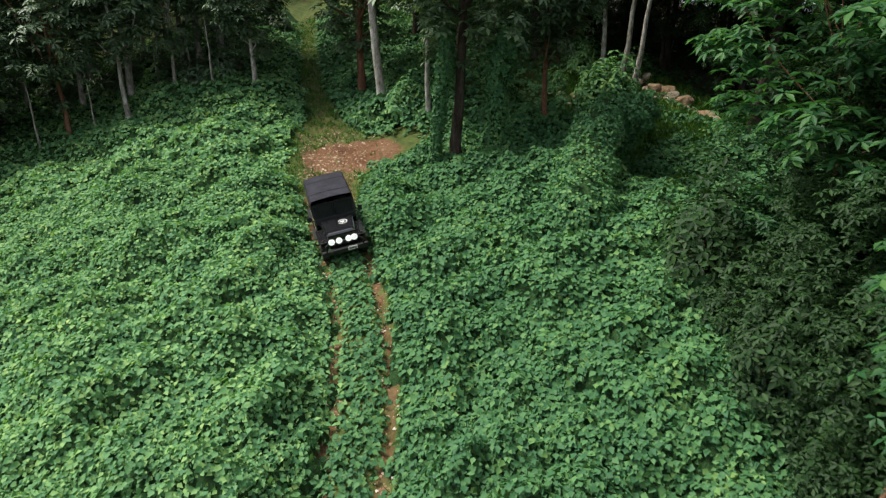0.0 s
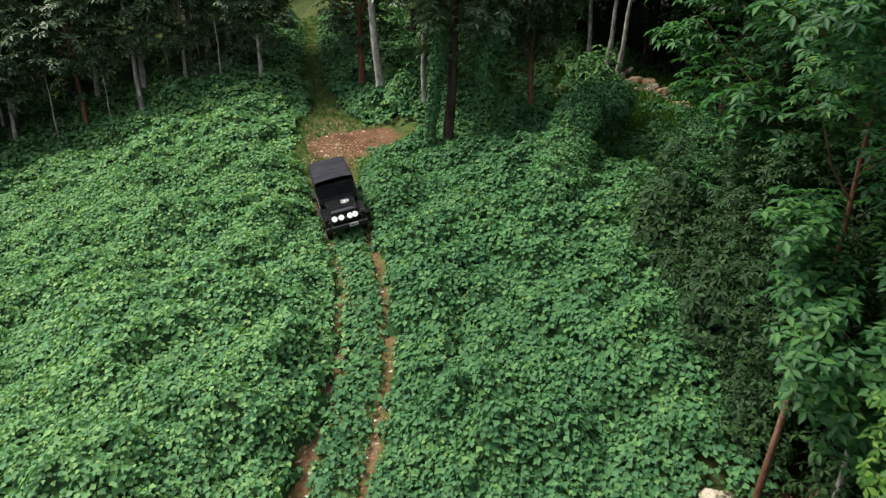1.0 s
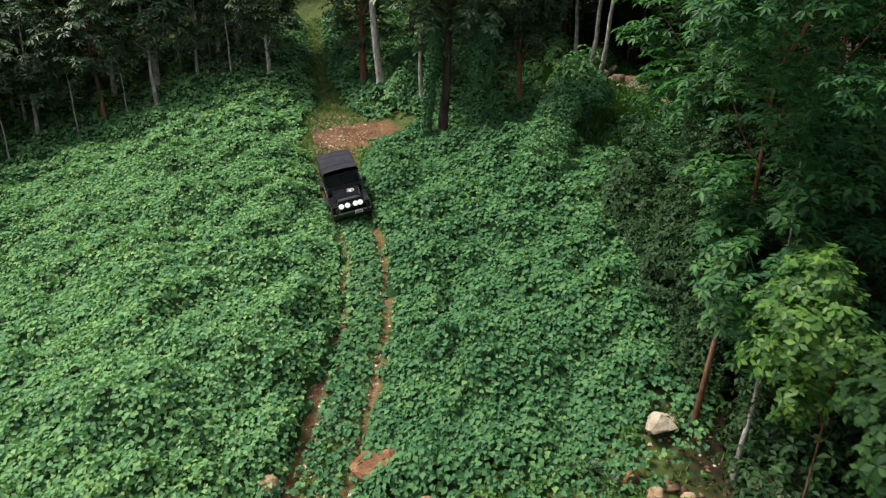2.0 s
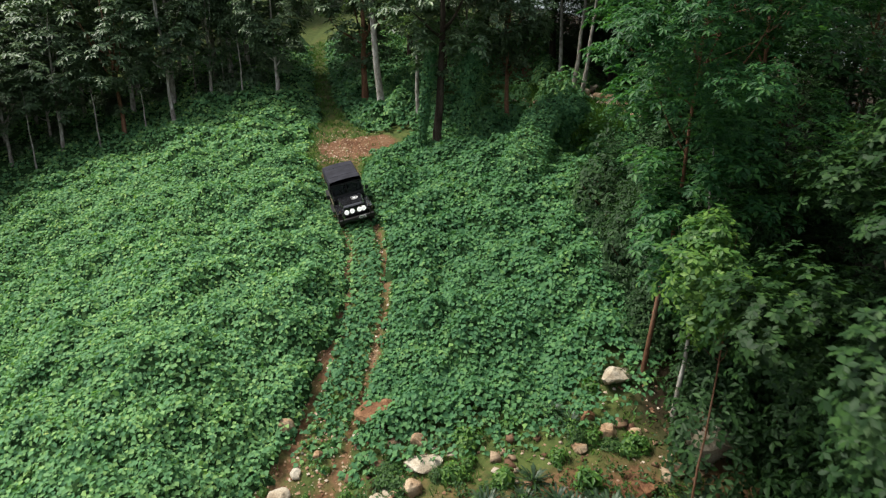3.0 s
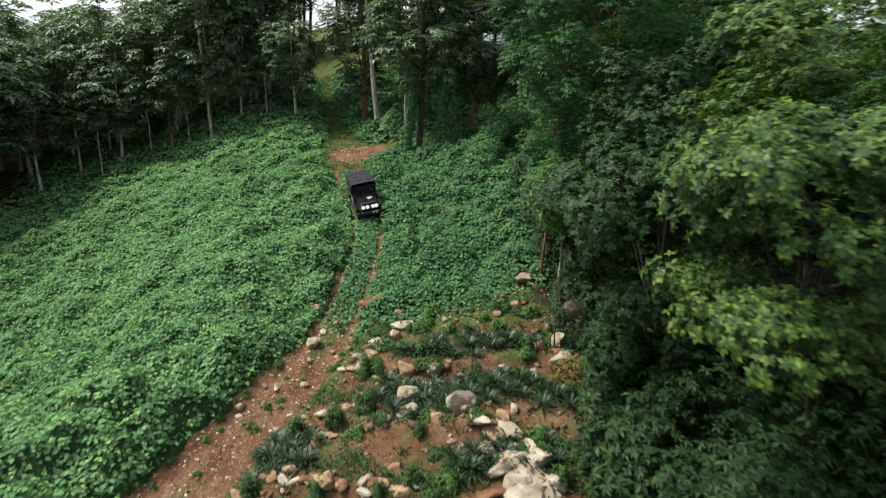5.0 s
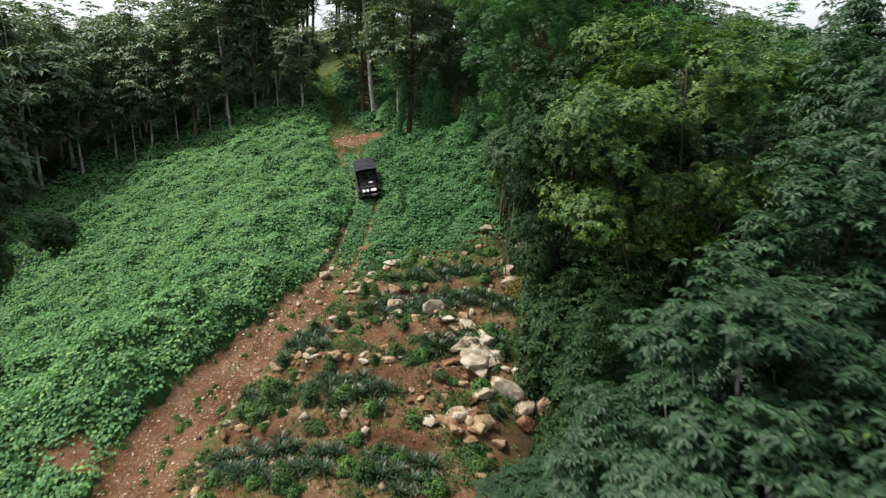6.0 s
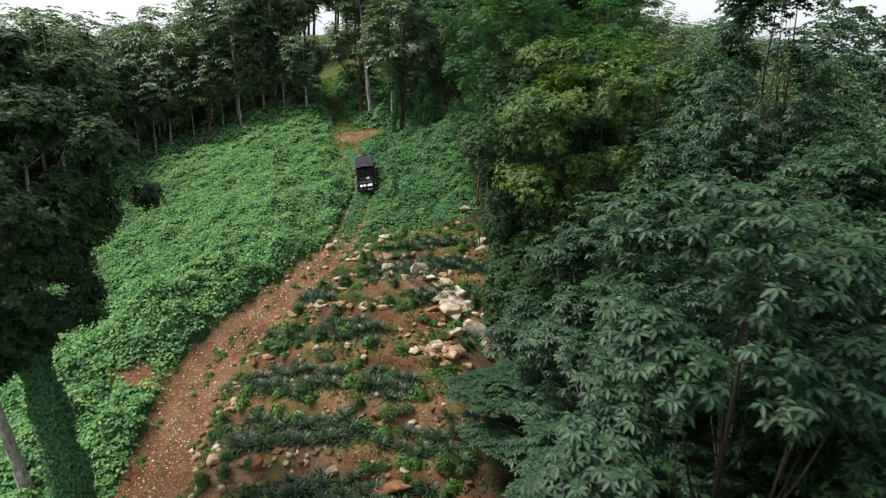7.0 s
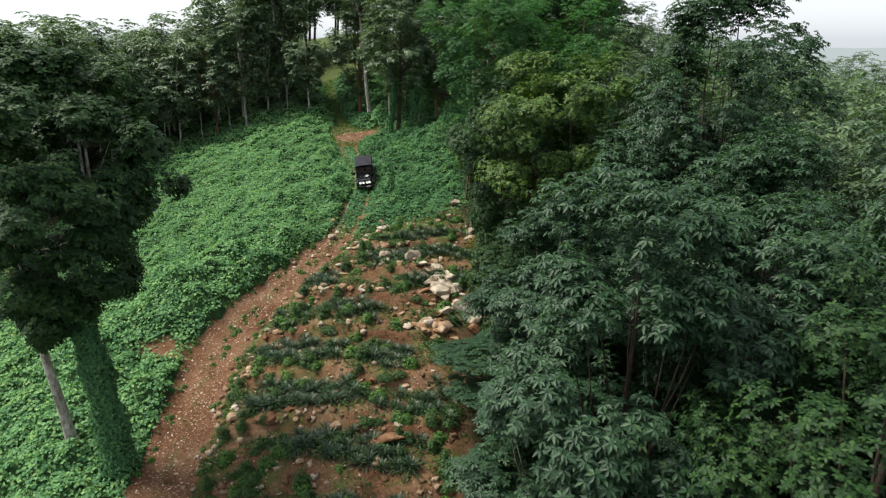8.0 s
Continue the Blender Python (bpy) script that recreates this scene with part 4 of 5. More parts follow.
LAMP_X = [-3.14, -3.13, -3.11, -3.04, -2.83, -2.74, -2.52, -2.20, -1.62, -1.60, -1.60, -1.60, -1.59]
LAMP_Y = [21.30, 21.20, 21.03, 20.75, 19.78, 19.40, 18.85, 17.98, 15.06, 14.30, 13.86, 13.68, 13.62]
HEADING = [15.5, 15.5, 15.5, 15.5, 16.0, 16.5, 17.0, 16.0, 9.0, 7.0, 5.5, 5.0, 4.5]


def eased(t, ys):
    """A smooth curve through the drive's stations."""
    xs, ys = np.array(DRIVE_T), np.array(ys)
    g = np.gradient(ys, xs)
    i = int(np.clip(np.searchsorted(xs, t) - 1, 0, len(xs) - 2))
    h = xs[i + 1] - xs[i]
    u = (t - xs[i]) / h
    return float((1 + 2 * u) * (1 - u) ** 2 * ys[i] + u * (1 - u) ** 2 * h * g[i] + u * u * (3 - 2 * u) * ys[i + 1] + u * u * (u - 1) * h * g[i + 1])


def motions():
    rows, spin, turned, last = [], [[] for w in jeep_wheels], 0.0, None
    for k in range(41):
        t = k * 0.2
        lx, ly, h = eased(t, LAMP_X), eased(t, LAMP_Y), radians(eased(t, HEADING))
        f = Vector((math.sin(h), -math.cos(h)))
        c = Vector((lx, ly)) - f * 1.98
        front, back = c + f * 1.14, c - f * 1.10
        zf, zb = soil(*front), soil(*back)
        tilt = math.atan2(zb - zf, 2.24)
        side = Vector((math.cos(h), math.sin(h)))
        roll = math.atan2(soil(*(c + side * 0.7)) - soil(*(c - side * 0.7)), 1.4)
        z = (zf * 1.10 + zb * 1.14) / 2.24
        rows.append((t, pose(c.x, c.y, z - 0.02, math.degrees(tilt), -math.degrees(roll), math.degrees(h))))
        if last is not None:
            turned += (c - last).length / 0.37
        last = c
        for w, s in zip(jeep_wheels, spin):
            s.append((t, pose(*w.location, math.degrees(turned))))
    walk(jeep, rows)
    for w, s in zip(jeep_wheels, spin):
        walk(w, s)


# ---- creeper-draped stumps and posts ----
def drape(name, x, y, spine, radii, label, seed, n=2600, size=0.16, lean_base=0.0):
    """A stump hidden under hanging creepers: a dark rough core and an uneven coat of leaves."""
    r = np.random.RandomState(seed)
    S, R = np.asarray(spine, float), np.asarray(radii, float)
    thing = empty(name, Matrix.Translation((x, y, soil(x, y) - 0.05)), label, "creeper")
    V, F = tube(S, R * 0.78, 9)
    V = V + r.normal(size=V.shape) * 0.05
    # The core's dark colour includes painted shade behind its leaves.
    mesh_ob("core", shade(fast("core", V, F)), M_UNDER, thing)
    t = r.uniform(0, len(S) - 1, n)
    i = np.minimum(t.astype(int), len(S) - 2)
    f = (t - i)[:, None]
    c = S[i] * (1 - f) + S[i + 1] * f
    rad = (R[i][:, None] * (1 - f) + R[i + 1][:, None] * f) * (1 + 0.16 * np.sin(t * 5 + seed))[:, None]
    o = unit(r.normal(size=(n, 3)) * np.array([1, 1, 0.45]) + np.array([0, 0, 0.12]))
    P = c + o * rad * r.uniform(0.85, 1.18, (n, 1))
    V, F = whorls(r, P, unit(o + np.array([0, 0, 0.55]) + r.normal(size=o.shape) * 0.3), 3, size, size * 0.85, 1.0, 0.25)
    mesh_ob("leaves", fast("leaves", V, F), M_VINE_SHADED, thing)
    return thing


drape("draped_stump", 6.6, 27.0, [(0.0, 0.1, 0.0), (-0.1, 0.0, 1.1), (0.0, 0.0, 2.0), (0.5, 0.2, 2.9), (1.2, 0.3, 2.9)], [0.75, 0.65, 0.8, 1.05, 0.75], "tall stump smothered in hanging green creepers", 61, 3600)
drape("draped_stump", 4.5, 21.8, [(-0.2, -1.2, 0.2), (0.1, 0.2, 0.7), (0.5, 1.9, 1.2), (1.2, 3.8, 1.9), (1.9, 5.0, 2.5)], [0.9, 1.0, 0.9, 0.8, 0.75], "leaning trunk buried under a slope of creepers", 62, 4200)
drape("draped_post", 2.15, 28.4, [(0, 0, 0), (0.05, 0, 1.5), (0, 0, 3.0), (0.2, 0, 4.4), (0.5, 0, 5.2)], [0.5, 0.36, 0.42, 0.5, 0.35], "thin trunk hung with a curtain of creepers", 63, 1700)
drape("draped_snag", 0.2, 28.2, [(-0.55, 0, 0), (-0.45, 0, 1.5), (-0.3, 0, 3.0), (-0.1, 0.1, 4.6), (0.0, 0.1, 5.6)], [0.30, 0.2, 0.28, 0.34, 0.2], "curtain of creepers hanging beside a dark trunk", 64, 1500)
drape("draped_post", -10.75, -16.4, [(0.2, 0, 0), (0.1, 0, 2), (-0.1, 0, 4), (-0.3, -0.1, 6.4), (-0.6, -0.2, 8.8)], [0.8, 0.66, 0.58, 0.56, 0.5], "tall dead trunk wrapped in dark creepers", 65, 5200, 0.15)


# ---- stones ----
def rock_mesh(seed, material, flat):
    r = np.random.RandomState(seed)
    bm = bmesh.new()
    bmesh.ops.create_icosphere(bm, subdivisions=3, radius=0.5)
    cuts = unit(r.normal(size=(13, 3)))
    depth = r.uniform(0.24, 0.42, 13)
    for v in bm.verts:
        p = np.array(v.co)
        for c, q in zip(cuts, depth):
            k = p @ c
            if k > q:
                p = p - c * (k - q) * 0.95
        w = Vector(p)
        p = p * (1 + 0.16 * noise.noise(w * 3.1 + Vector((seed, 0, 0))) + 0.07 * noise.noise(w * 9))
        v.co = p * np.array([1.15, 0.9, flat])
    me = bpy.data.meshes.new("boulder")
    bm.to_mesh(me)
    bm.free()
    me.materials.append(material)
    return me


ROCKS = {k: [rock_mesh(70 + 10 * i + j, m, f) for j, f in enumerate((0.75, 0.6, 0.9, 0.7, 1.0))] for i, (k, m) in enumerate((("pale", M_ROCK), ("tan", M_ROCK_TAN), ("red", M_ROCK_RED)))}
STONE_LABEL = {"pale": "pale weathered granite boulder half sunk in earth", "tan": "earth-stained tan stone on the terrace", "red": "reddish laterite stone lying in soil"}
stones = random.Random(11)


def stone(x, y, size, sort="tan", tall=1.0, long=1.0, sink=0.22, turn=None):
    ob = new("boulder", stones.choice(ROCKS[sort]))
    t = stones.uniform(0, 6.28) if turn is None else turn
    h = size * tall
    ob.matrix_basis = Matrix.LocRotScale((x, y, soil(x, y) + h * (0.36 - sink)), Euler((stones.uniform(-0.25, 0.25), stones.uniform(-0.25, 0.25), t)), (size * long, size, h))
    return tagged(ob, STONE_LABEL[sort], "rock", "terrace stones")


# the chain of pale boulders down the terraces
for s in [(6.0, -5.4, 1.35, "pale", 1.45, 1.0, 0.1), (4.9, -3.7, 1.1, "pale", 0.8, 1.5), (5.6, -3.2, 0.8, "pale"), (4.9, -1.5, 1.0, "pale", 0.8, 1.2), (4.2, -2.2, 0.75, "pale"),
          (5.3, -2.3, 0.9, "pale", 1.1), (4.9, -5.4, 0.9, "pale", 0.9), (4.4, -0.9, 0.7, "pale"), (4.1, -4.6, 0.6, "tan"), (3.5, -3.6, 0.7, "red", 0.7, 1.4),
          (0.8, 1.3, 1.02, "pale", 1.29), (0.8, 0.4, 0.79, "pale", 1.00), (1.6, 0.2, 0.60, "tan", 0.96), (1.2, 1.2, 0.51, "pale", 1.29),
          (2.8, 0.3, 1.01, "pale", 1.71), (3.4, -0.6, 1.08, "pale", 0.61), (1.9, -0.4, 0.54, "tan", 1.12), (3.2, 1.9, 0.40, "pale", 1.26),
          (2.3, 1.8, 0.28, "tan", 1.20)]:
    stone(*s)
# the heap beside the track
for s in [(0.3, 6.4, 1.07, "pale", 0.60), (0.2, 7.2, 0.54, "tan", 1.78), (-0.8, 5.4, 0.60, "pale", 1.18), (-0.2, 5.0, 0.68, "pale", 0.75),
          (0.0, 5.6, 0.60, "tan", 1.08), (-1.2, 3.7, 0.61, "pale", 1.10), (-0.9, 4.5, 0.49, "tan", 1.27), (-1.5, 4.6, 0.45, "pale", 1.40),
          (-1.7, 3.8, 0.48, "tan", 0.89), (-0.5, 3.4, 0.43, "tan", 1.26), (-3.5, 5.6, 0.74, "pale", 0.88), (-2.7, 7.1, 0.34, "tan", 1.20),
          (-3.8, 8.0, 0.55, "tan", 1.02), (-1.1, 8.7, 1.59, "red", 0.60), (0.7, 3.0, 0.97, "tan", 0.97), (1.8, 2.7, 0.66, "tan", 1.23),
          (0.5, 4.8, 0.45, "tan", 0.98), (-3.2, 6.5, 0.38, "pale", 1.05)]:
    stone(*s)
# slabs under the wood
for s in [(6.1, 3.9, 0.43, "tan", 2.20), (6.9, 4.2, 0.70, "pale", 2.10), (6.8, 2.7, 1.16, "pale", 1.00), (8.2, 6.4, 1.65, "pale", 1.20),
          (5.9, 8.7, 1.12, "pale", 1.02), (6.1, 5.1, 0.54, "red", 1.05), (5.4, 6.9, 0.58, "tan", 1.28), (4.9, 7.3, 0.44, "red", 1.56),
          (6.1, 6.9, 0.43, "tan", 1.24), (7.0, 5.6, 0.37, "tan", 2.10), (4.5, 6.4, 0.47, "tan", 1.12), (8.1, 8.6, 1.01, "red", 1.19), (8.2, 7.2, 1.5, "tan", 1.1)]:
    stone(*s)
# single stones on the lower terraces
for s in [(-4.4, -3.0, 0.85, "tan", 0.8, 1.2), (-3.4, -0.75, 0.6, "tan"), (-3.9, -2.2, 0.4, "tan"), (-3.2, -1.5, 0.4, "pale"), (-6.0, -13.4, 0.9, "tan", 0.8), (-4.0, -14.1, 0.75, "red"), (2.1, -10.4, 0.65, "pale"),
          (1.8, -15.7, 1.2, "red", 0.7, 1.7, 0.2, 0.3), (2.4, -14.9, 0.5, "pale"), (1.6, -17.2, 0.6, "tan"), (-1.0, -12.2, 0.55, "tan"), (-2.0, -17.0, 0.5, "tan"), (5.4, -8.0, 0.8, "tan"), (6.6, -6.8, 0.9, "red"), (7.4, -5.9, 0.9, "tan", 1.4)]:
    stone(*s)


def stone_line(ax, ay, bx, by, n, lo, hi, wide, sorts):
    for i in range(n):
        u = (i + stones.uniform(0.1, 0.9)) / n
        stone(ax + (bx - ax) * u + stones.gauss(0, wide), ay + (by - ay) * u + stones.gauss(0, wide), stones.uniform(lo, hi) ** 1.0, stones.choice(sorts), stones.uniform(0.7, 1.2), stones.uniform(0.9, 1.4))


stone_line(-3.2, -2.6, 1.4, -3.5, 20, 0.28, 0.68, 0.22, ["tan", "tan", "pale", "red"])
stone_line(2.8, -7.4, 4.4, -6.4, 13, 0.35, 0.75, 0.3, ["tan", "red", "pale"])
stone_line(-5.6, -7.6, -2.2, -9.6, 18, 0.22, 0.55, 0.2, ["tan", "red", "tan", "pale"])
stone_line(-5.3, -6.0, -6.4, -12.6, 22, 0.2, 0.55, 0.28, ["tan", "pale", "red"])
stone_line(-5.9, -13.8, -0.5, -14.2, 12, 0.25, 0.6, 0.3, ["tan", "red"])
stone_line(0.0, -8.8, 4.4, -10.2, 9, 0.25, 0.5, 0.3, ["tan", "red"])
stone_line(0.6, 3.0, 3.6, 0.4, 12, 0.25, 0.6, 0.35, ["pale", "tan", "pale"])
stone_line(3.6, 0.0, 6.2, -6.2, 16, 0.3, 0.8, 0.35, ["pale", "pale", "tan"])
stone_line(5.2, 5.0, 6.8, 3.0, 9, 0.25, 0.55, 0.3, ["tan", "red"])
stone_line(-1.6, 3.6, -0.2, 6.0, 14, 0.22, 0.45, 0.25, ["tan", "pale"])
stone_line(-5.6, 0.6, -2.6, 5.6, 7, 0.15, 0.4, 0.3, ["tan", "pale"])
stone_line(4.0, -1.2, 6.3, -5.4, 13, 0.7, 1.25, 0.45, ["pale", "pale", "pale", "tan"])
stone_line(3.2, -6.6, 4.7, -7.6, 16, 0.35, 0.8, 0.42, ["tan", "red", "tan"])
stone_line(-0.6, 2.6, -4.8, -5.2, 34, 0.14, 0.5, 0.45, ["tan", "tan", "pale"])
stone_line(-1.5, -4.6, 3.0, -5.8, 14, 0.2, 0.5, 0.4, ["tan", "red", "pale"])
stone_line(-3.6, -11.0, 2.6, -12.0, 14, 0.2, 0.5, 0.4, ["tan", "red"])
stone_line(8.1, 42.7, 12.6, 33.6, 30, 0.4, 1.1, 0.4, ["tan", "pale", "tan"])
stone_line(5.6, 38.2, 6.6, 35.4, 7, 0.4, 0.9, 0.3, ["pale", "tan"])


# ---- pineapples in rows on the terraces ----
def pineapple_mesh(seed):
    r = np.random.RandomState(seed)
    n = 34
    a = np.arange(n) * 2.4 + r.uniform(-0.2, 0.2, n)
    up = np.linspace(1.5, 0.25, n) * r.uniform(0.8, 1.2, n)
    D = np.stack([np.cos(a), np.sin(a), up], 1)
    P = np.stack([np.cos(a) * 0.05, np.sin(a) * 0.05, np.linspace(0.22, 0.02, n)], 1)
    L = np.linspace(0.5, 0.95, n) * r.uniform(0.85, 1.1, n)
    V, F = blades_long(P, D, np.tile([0, 0, 1.0], (n, 1)) + 0.01, L, np.full(n, 0.062), 0.55)
    me = fast("pineapple_plant", V, F)
    me.materials.append(M_PINE)
    return me


PINES = [pineapple_mesh(200 + i) for i in range(5)]
pr = random.Random(13)
for k in range(-9, 2):
    for line in (-0.1, 0.55, 1.15):
        x = float(track_x(np.array([3.6 * k]))[0]) + 2.6 + pr.uniform(0, 0.8)
        x0 = x
        while x < x0 + 10.2:
            y = 3.6 * k + 1.25 + line - 0.13 * x - 0.35 * math.sin(x * 0.9) + pr.gauss(0, 0.32)
            gap = math.sin(x * 0.8 + k * 2.1) + math.sin(x * 0.37 + k)
            if gap > -0.3 + pr.uniform(-0.5, 0.5) and y < 4.6 and y > -31:
                ob = new("pineapple_plant", pr.choice(PINES))
                z = pr.uniform(0.8, 1.15)
                ob.matrix_basis = stand(x, y, pr.uniform(0, 6.28), z, sink=0.02)
                tagged(ob, "spiky grey-green pineapple plant in terrace row", "plant", "pineapple rows")
            x += pr.uniform(0.45, 0.68)
for x, y in [(2.4, 4.3), (2.9, 4.9), (3.3, 4.2), (3.7, 4.8), (4.1, 3.9), (2.0, 4.9), (3.2, 5.5), (4.6, 4.6), (1.6, 4.1), (4.4, 7.2), (4.0, 7.7), (2.6, 3.6), (3.4, 3.3)]:
    ob = new("pineapple_plant", pr.choice(PINES))
    ob.matrix_basis = stand(x, y, pr.uniform(0, 6.28), pr.uniform(0.7, 0.95), sink=0.02)
    tagged(ob, "spiky grey-green pineapple plant in terrace row", "plant", "pineapple rows")


# ---- weeds and shrubs ----
def bush(name, seed, radius, height, n, length, width, leaf, label, group, leaflets=4, stem=M_BARK_RED, style=0.0):
    r = np.random.RandomState(seed)
    thing = empty(name, Matrix(), label, "shrub" if height > 1.2 else "weed", group)
    o = unit(r.normal(size=(n, 3)))
    o[:, 2] = np.abs(o[:, 2])
    s = r.uniform(0.3, 1, (n, 1)) ** 0.5 * (1 + 0.25 * np.sin(np.arctan2(o[:, 1], o[:, 0]) * 3 + seed))[:, None]
    P = o * s * np.array([radius, radius, height]) + np.array([0, 0, 0.05 * height])
    V, F = whorls(r, P, unit(o + np.array([0, 0, 0.7])), leaflets, length, width, 0.9, 0.2)
    wood = []
    for i in range(7):
        tip = P[i * 5 % n] * 0.9
        u = np.linspace(0, 1, 4)[:, None]
        wood.append(tube(np.array([0, 0, -0.05]) + (tip - [0, 0, -0.05]) * u + r.normal(size=(4, 3)) * 0.03, 0.012 * height ** 0.5 * np.array([2, 1.5, 1, 0.4]), 4))
    Vt, Ft = join(wood)
    mesh_ob("stems", fast("stems", Vt, Ft), stem, thing)
    mesh_ob("leaves", fast("leaves", V, F), leaf, thing)
    return thing


def scatter(proto, spots, seed, lo, hi):
    r = random.Random(seed)
    for i, (x, y) in enumerate(spots):
        m = stand(x, y, r.uniform(0, 6.28), r.uniform(lo, hi), sink=0.03)
        if i == 0:
            proto.matrix_basis = m
        else:
            copy_thing(proto, m)


wr = random.Random(17)
terrace = []
while len(terrace) < 250:
    y = wr.uniform(-30, 7.5)
    x = float(track_x(np.array([y]))[0]) + wr.uniform(2.0, 13.5)
    if math.sin(x * 0.7 + y * 0.5) + math.sin(y * 1.1 - x * 0.3) > -0.5 + wr.uniform(-0.6, 0.6):
        terrace.append((x, y))
scatter(bush("weed_bush", 301, 0.45, 0.5, 110, 0.16, 0.085, M_WEED, "leafy green weed on the terrace", "terrace weeds"), terrace[0::3], 1, 0.5, 1.1)
scatter(bush("weed_bush", 302, 0.38, 0.75, 150, 0.14, 0.06, M_TERRACE, "dark green leafy weed among the stones", "terrace weeds"), terrace[1::3], 2, 0.5, 1.1)
scatter(bush("weed_bush", 303, 0.55, 0.4, 150, 0.13, 0.07, M_TERRACE, "low spreading weed on bare earth", "terrace weeds"), terrace[2::3], 3, 0.6, 1.2)
scatter(bush("cassava_shoot", 304, 0.4, 0.8, 26, 0.30, 0.13, M_WEED, "bright yellow-green young shoot with large leaves", "bright shoots", 5), [(2.4, 5.6), (3.9, 6.1), (1.3, 4.2), (4.6, 5.2), (5.2, 8.4), (2.7, 7.3), (3.2, -0.3), (0.2, -6.6), (-4.7, -6.3), (-3.5, -3.6), (-5.6, -9.3), (2.0, -7.2), (-6.4, -16.5), (0.6, -12.3), (1.5, 6.2), (4.9, 6.6)], 4, 0.7, 1.2)
verge = []
for i in range(110):
    y = wr.uniform(-17, 8)
    verge.append((float(track_x(np.array([y]))[0]) + wr.choice([-1, 1]) * wr.uniform(1.0, 1.9) + wr.uniform(-0.2, 0.2), y))
for i in range(34):
    y = wr.uniform(-9, 8)
    verge.append((float(track_x(np.array([y]))[0]) + wr.uniform(-0.45, 0.45), y))
scatter(bush("verge_weed", 305, 0.24, 0.2, 46, 0.11, 0.06, M_WEED, "small weed at the edge of the dirt road", "verge weeds", 3), verge, 5, 0.5, 1.1)

edge = []
for i in range(40):
    y = wr.uniform(5, 20)
    edge.append((8.0 + 0.06 * (y - 9) + wr.uniform(0, 5.5), y))
for i in range(22):
    edge.append((wr.uniform(7.3, 8.8), wr.uniform(9.5, 18)))
for i in range(26):
    edge.append((wr.uniform(9.0, 14.0), wr.uniform(-3, 9)))
for i in range(24):
    edge.append((wr.uniform(9.5, 14.0), wr.uniform(-30, -5)))
for i in range(26):
    edge.append((wr.uniform(8, 32), wr.uniform(45, 60)))
for i in range(14):
    edge.append((wr.uniform(7.6, 10.0), wr.uniform(-17, -7)))
# Both understory shrubs wear the leaf green with shade painted in.
scatter(bush("understory_shrub", 306, 1.25, 2.0, 420, 0.17, 0.085, M_LEAF_SHADED, "leafy shrub at the edge of the wood", "understory", 4), edge[0::2], 6, 0.7, 1.35)
scatter(bush("understory_shrub", 307, 1.1, 2.6, 420, 0.18, 0.09, M_LEAF_SHADED, "leafy shrub coloured shade-dark at the edge of the wood", "understory", 4), edge[1::2], 7, 0.7, 1.35)
scatter(bush("broadleaf_shrub", 308, 1.7, 3.6, 1100, 0.24, 0.12, M_DARKJACK, "dense glossy shrub beside the boulders", "broadleaf shrubs", 6), [(9.2, 1.6), (10.2, -0.6), (9.0, -1.8), (9.8, -6.5), (10.8, 4.0), (8.9, -4.4), (10.4, -9.4), (9.6, -3.0), (11.2, -11.2)], 8, 0.9, 1.25)
scatter(bush("withered_shrub", 309, 0.9, 1.5, 260, 0.18, 0.07, M_DRY, "yellowed withering shrub under the trees", "withered shrubs", 4), [(13.2, -28.5), (7.0, 2.0)], 9, 0.6, 1.1)
left_edge = [(wr.uniform(-36, -12), 43 + wr.uniform(-1.5, 14)) for i in range(44)] + [(-33 - wr.uniform(0, 12), wr.uniform(8, 40)) for i in range(26)]
scatter(bush("plantation_shrub", 310, 1.0, 1.3, 180, 0.30, 0.15, M_RUBBER, "shrub in the shade of the plantation", "plantation shrubs", 4), left_edge, 10, 0.7, 1.5)
wood_floor = [(wr.uniform(-5, 12), wr.uniform(36, 60)) for i in range(40)]
wood_floor = [(x, y) for x, y in wood_floor if abs(x - float(track_x(np.array([y]))[0])) > 2]
scatter(bush("woodland_shrub", 311, 0.9, 1.2, 260, 0.22, 0.11, M_VINE, "green shrub on the floor of the wood", "woodland shrubs", 4), wood_floor, 11, 0.7, 1.5)


# ---- grass and gravel ----
def build_grass():
    r = np.random.RandomState(19)
    n = 90000
    y = r.uniform(-30, 62, n)
    d = r.uniform(-2.2, 14, n)
    d = np.where(y > 8, r.uniform(-2.4, 2.4, n), d)
    x = track_x(y) + d
    h = track_half(y)
    clump = waves(x, y, 51, 1.5) + waves(x, y, 52, 0.5) * 0.7
    bare = np.where(y < 8, np.abs(d) < h * 0.82, (np.abs(np.abs(d) - 0.75) < 0.2) & (y < 28))
    bare = bare | ((np.hypot((d - 0.9) / 2.4, (y - 32.4) / 2.1) < 1) & (r.uniform(size=n) < 0.95))
    mid = (np.abs(d) < 0.4) & (y < 8)
    ok = (~bare | (mid & (r.uniform(size=n) < 0.7))) & (clump > r.uniform(-0.6, 0.9, n)) & (cover(x, y) < 0.6)
    x, y = x[ok], y[ok]
    n = len(x)
    P = np.stack([x, y, soil_z(x, y) - 0.02], 1)
    D = r.normal(size=(n, 3)) * np.array([0.6, 0.6, 0.1]) + np.array([0, 0, 1.0])
    L = r.uniform(0.10, 0.30, n)
    V, F = blades(P, D, r.normal(size=(n, 3)), L, L * 0.16, 0.1, 0.2, 0.3)
    tagged(mesh_ob("grass", fast("grass", V, F), M_WEED), "thin tufts of green grass on red earth", "grass", kind="stuff")


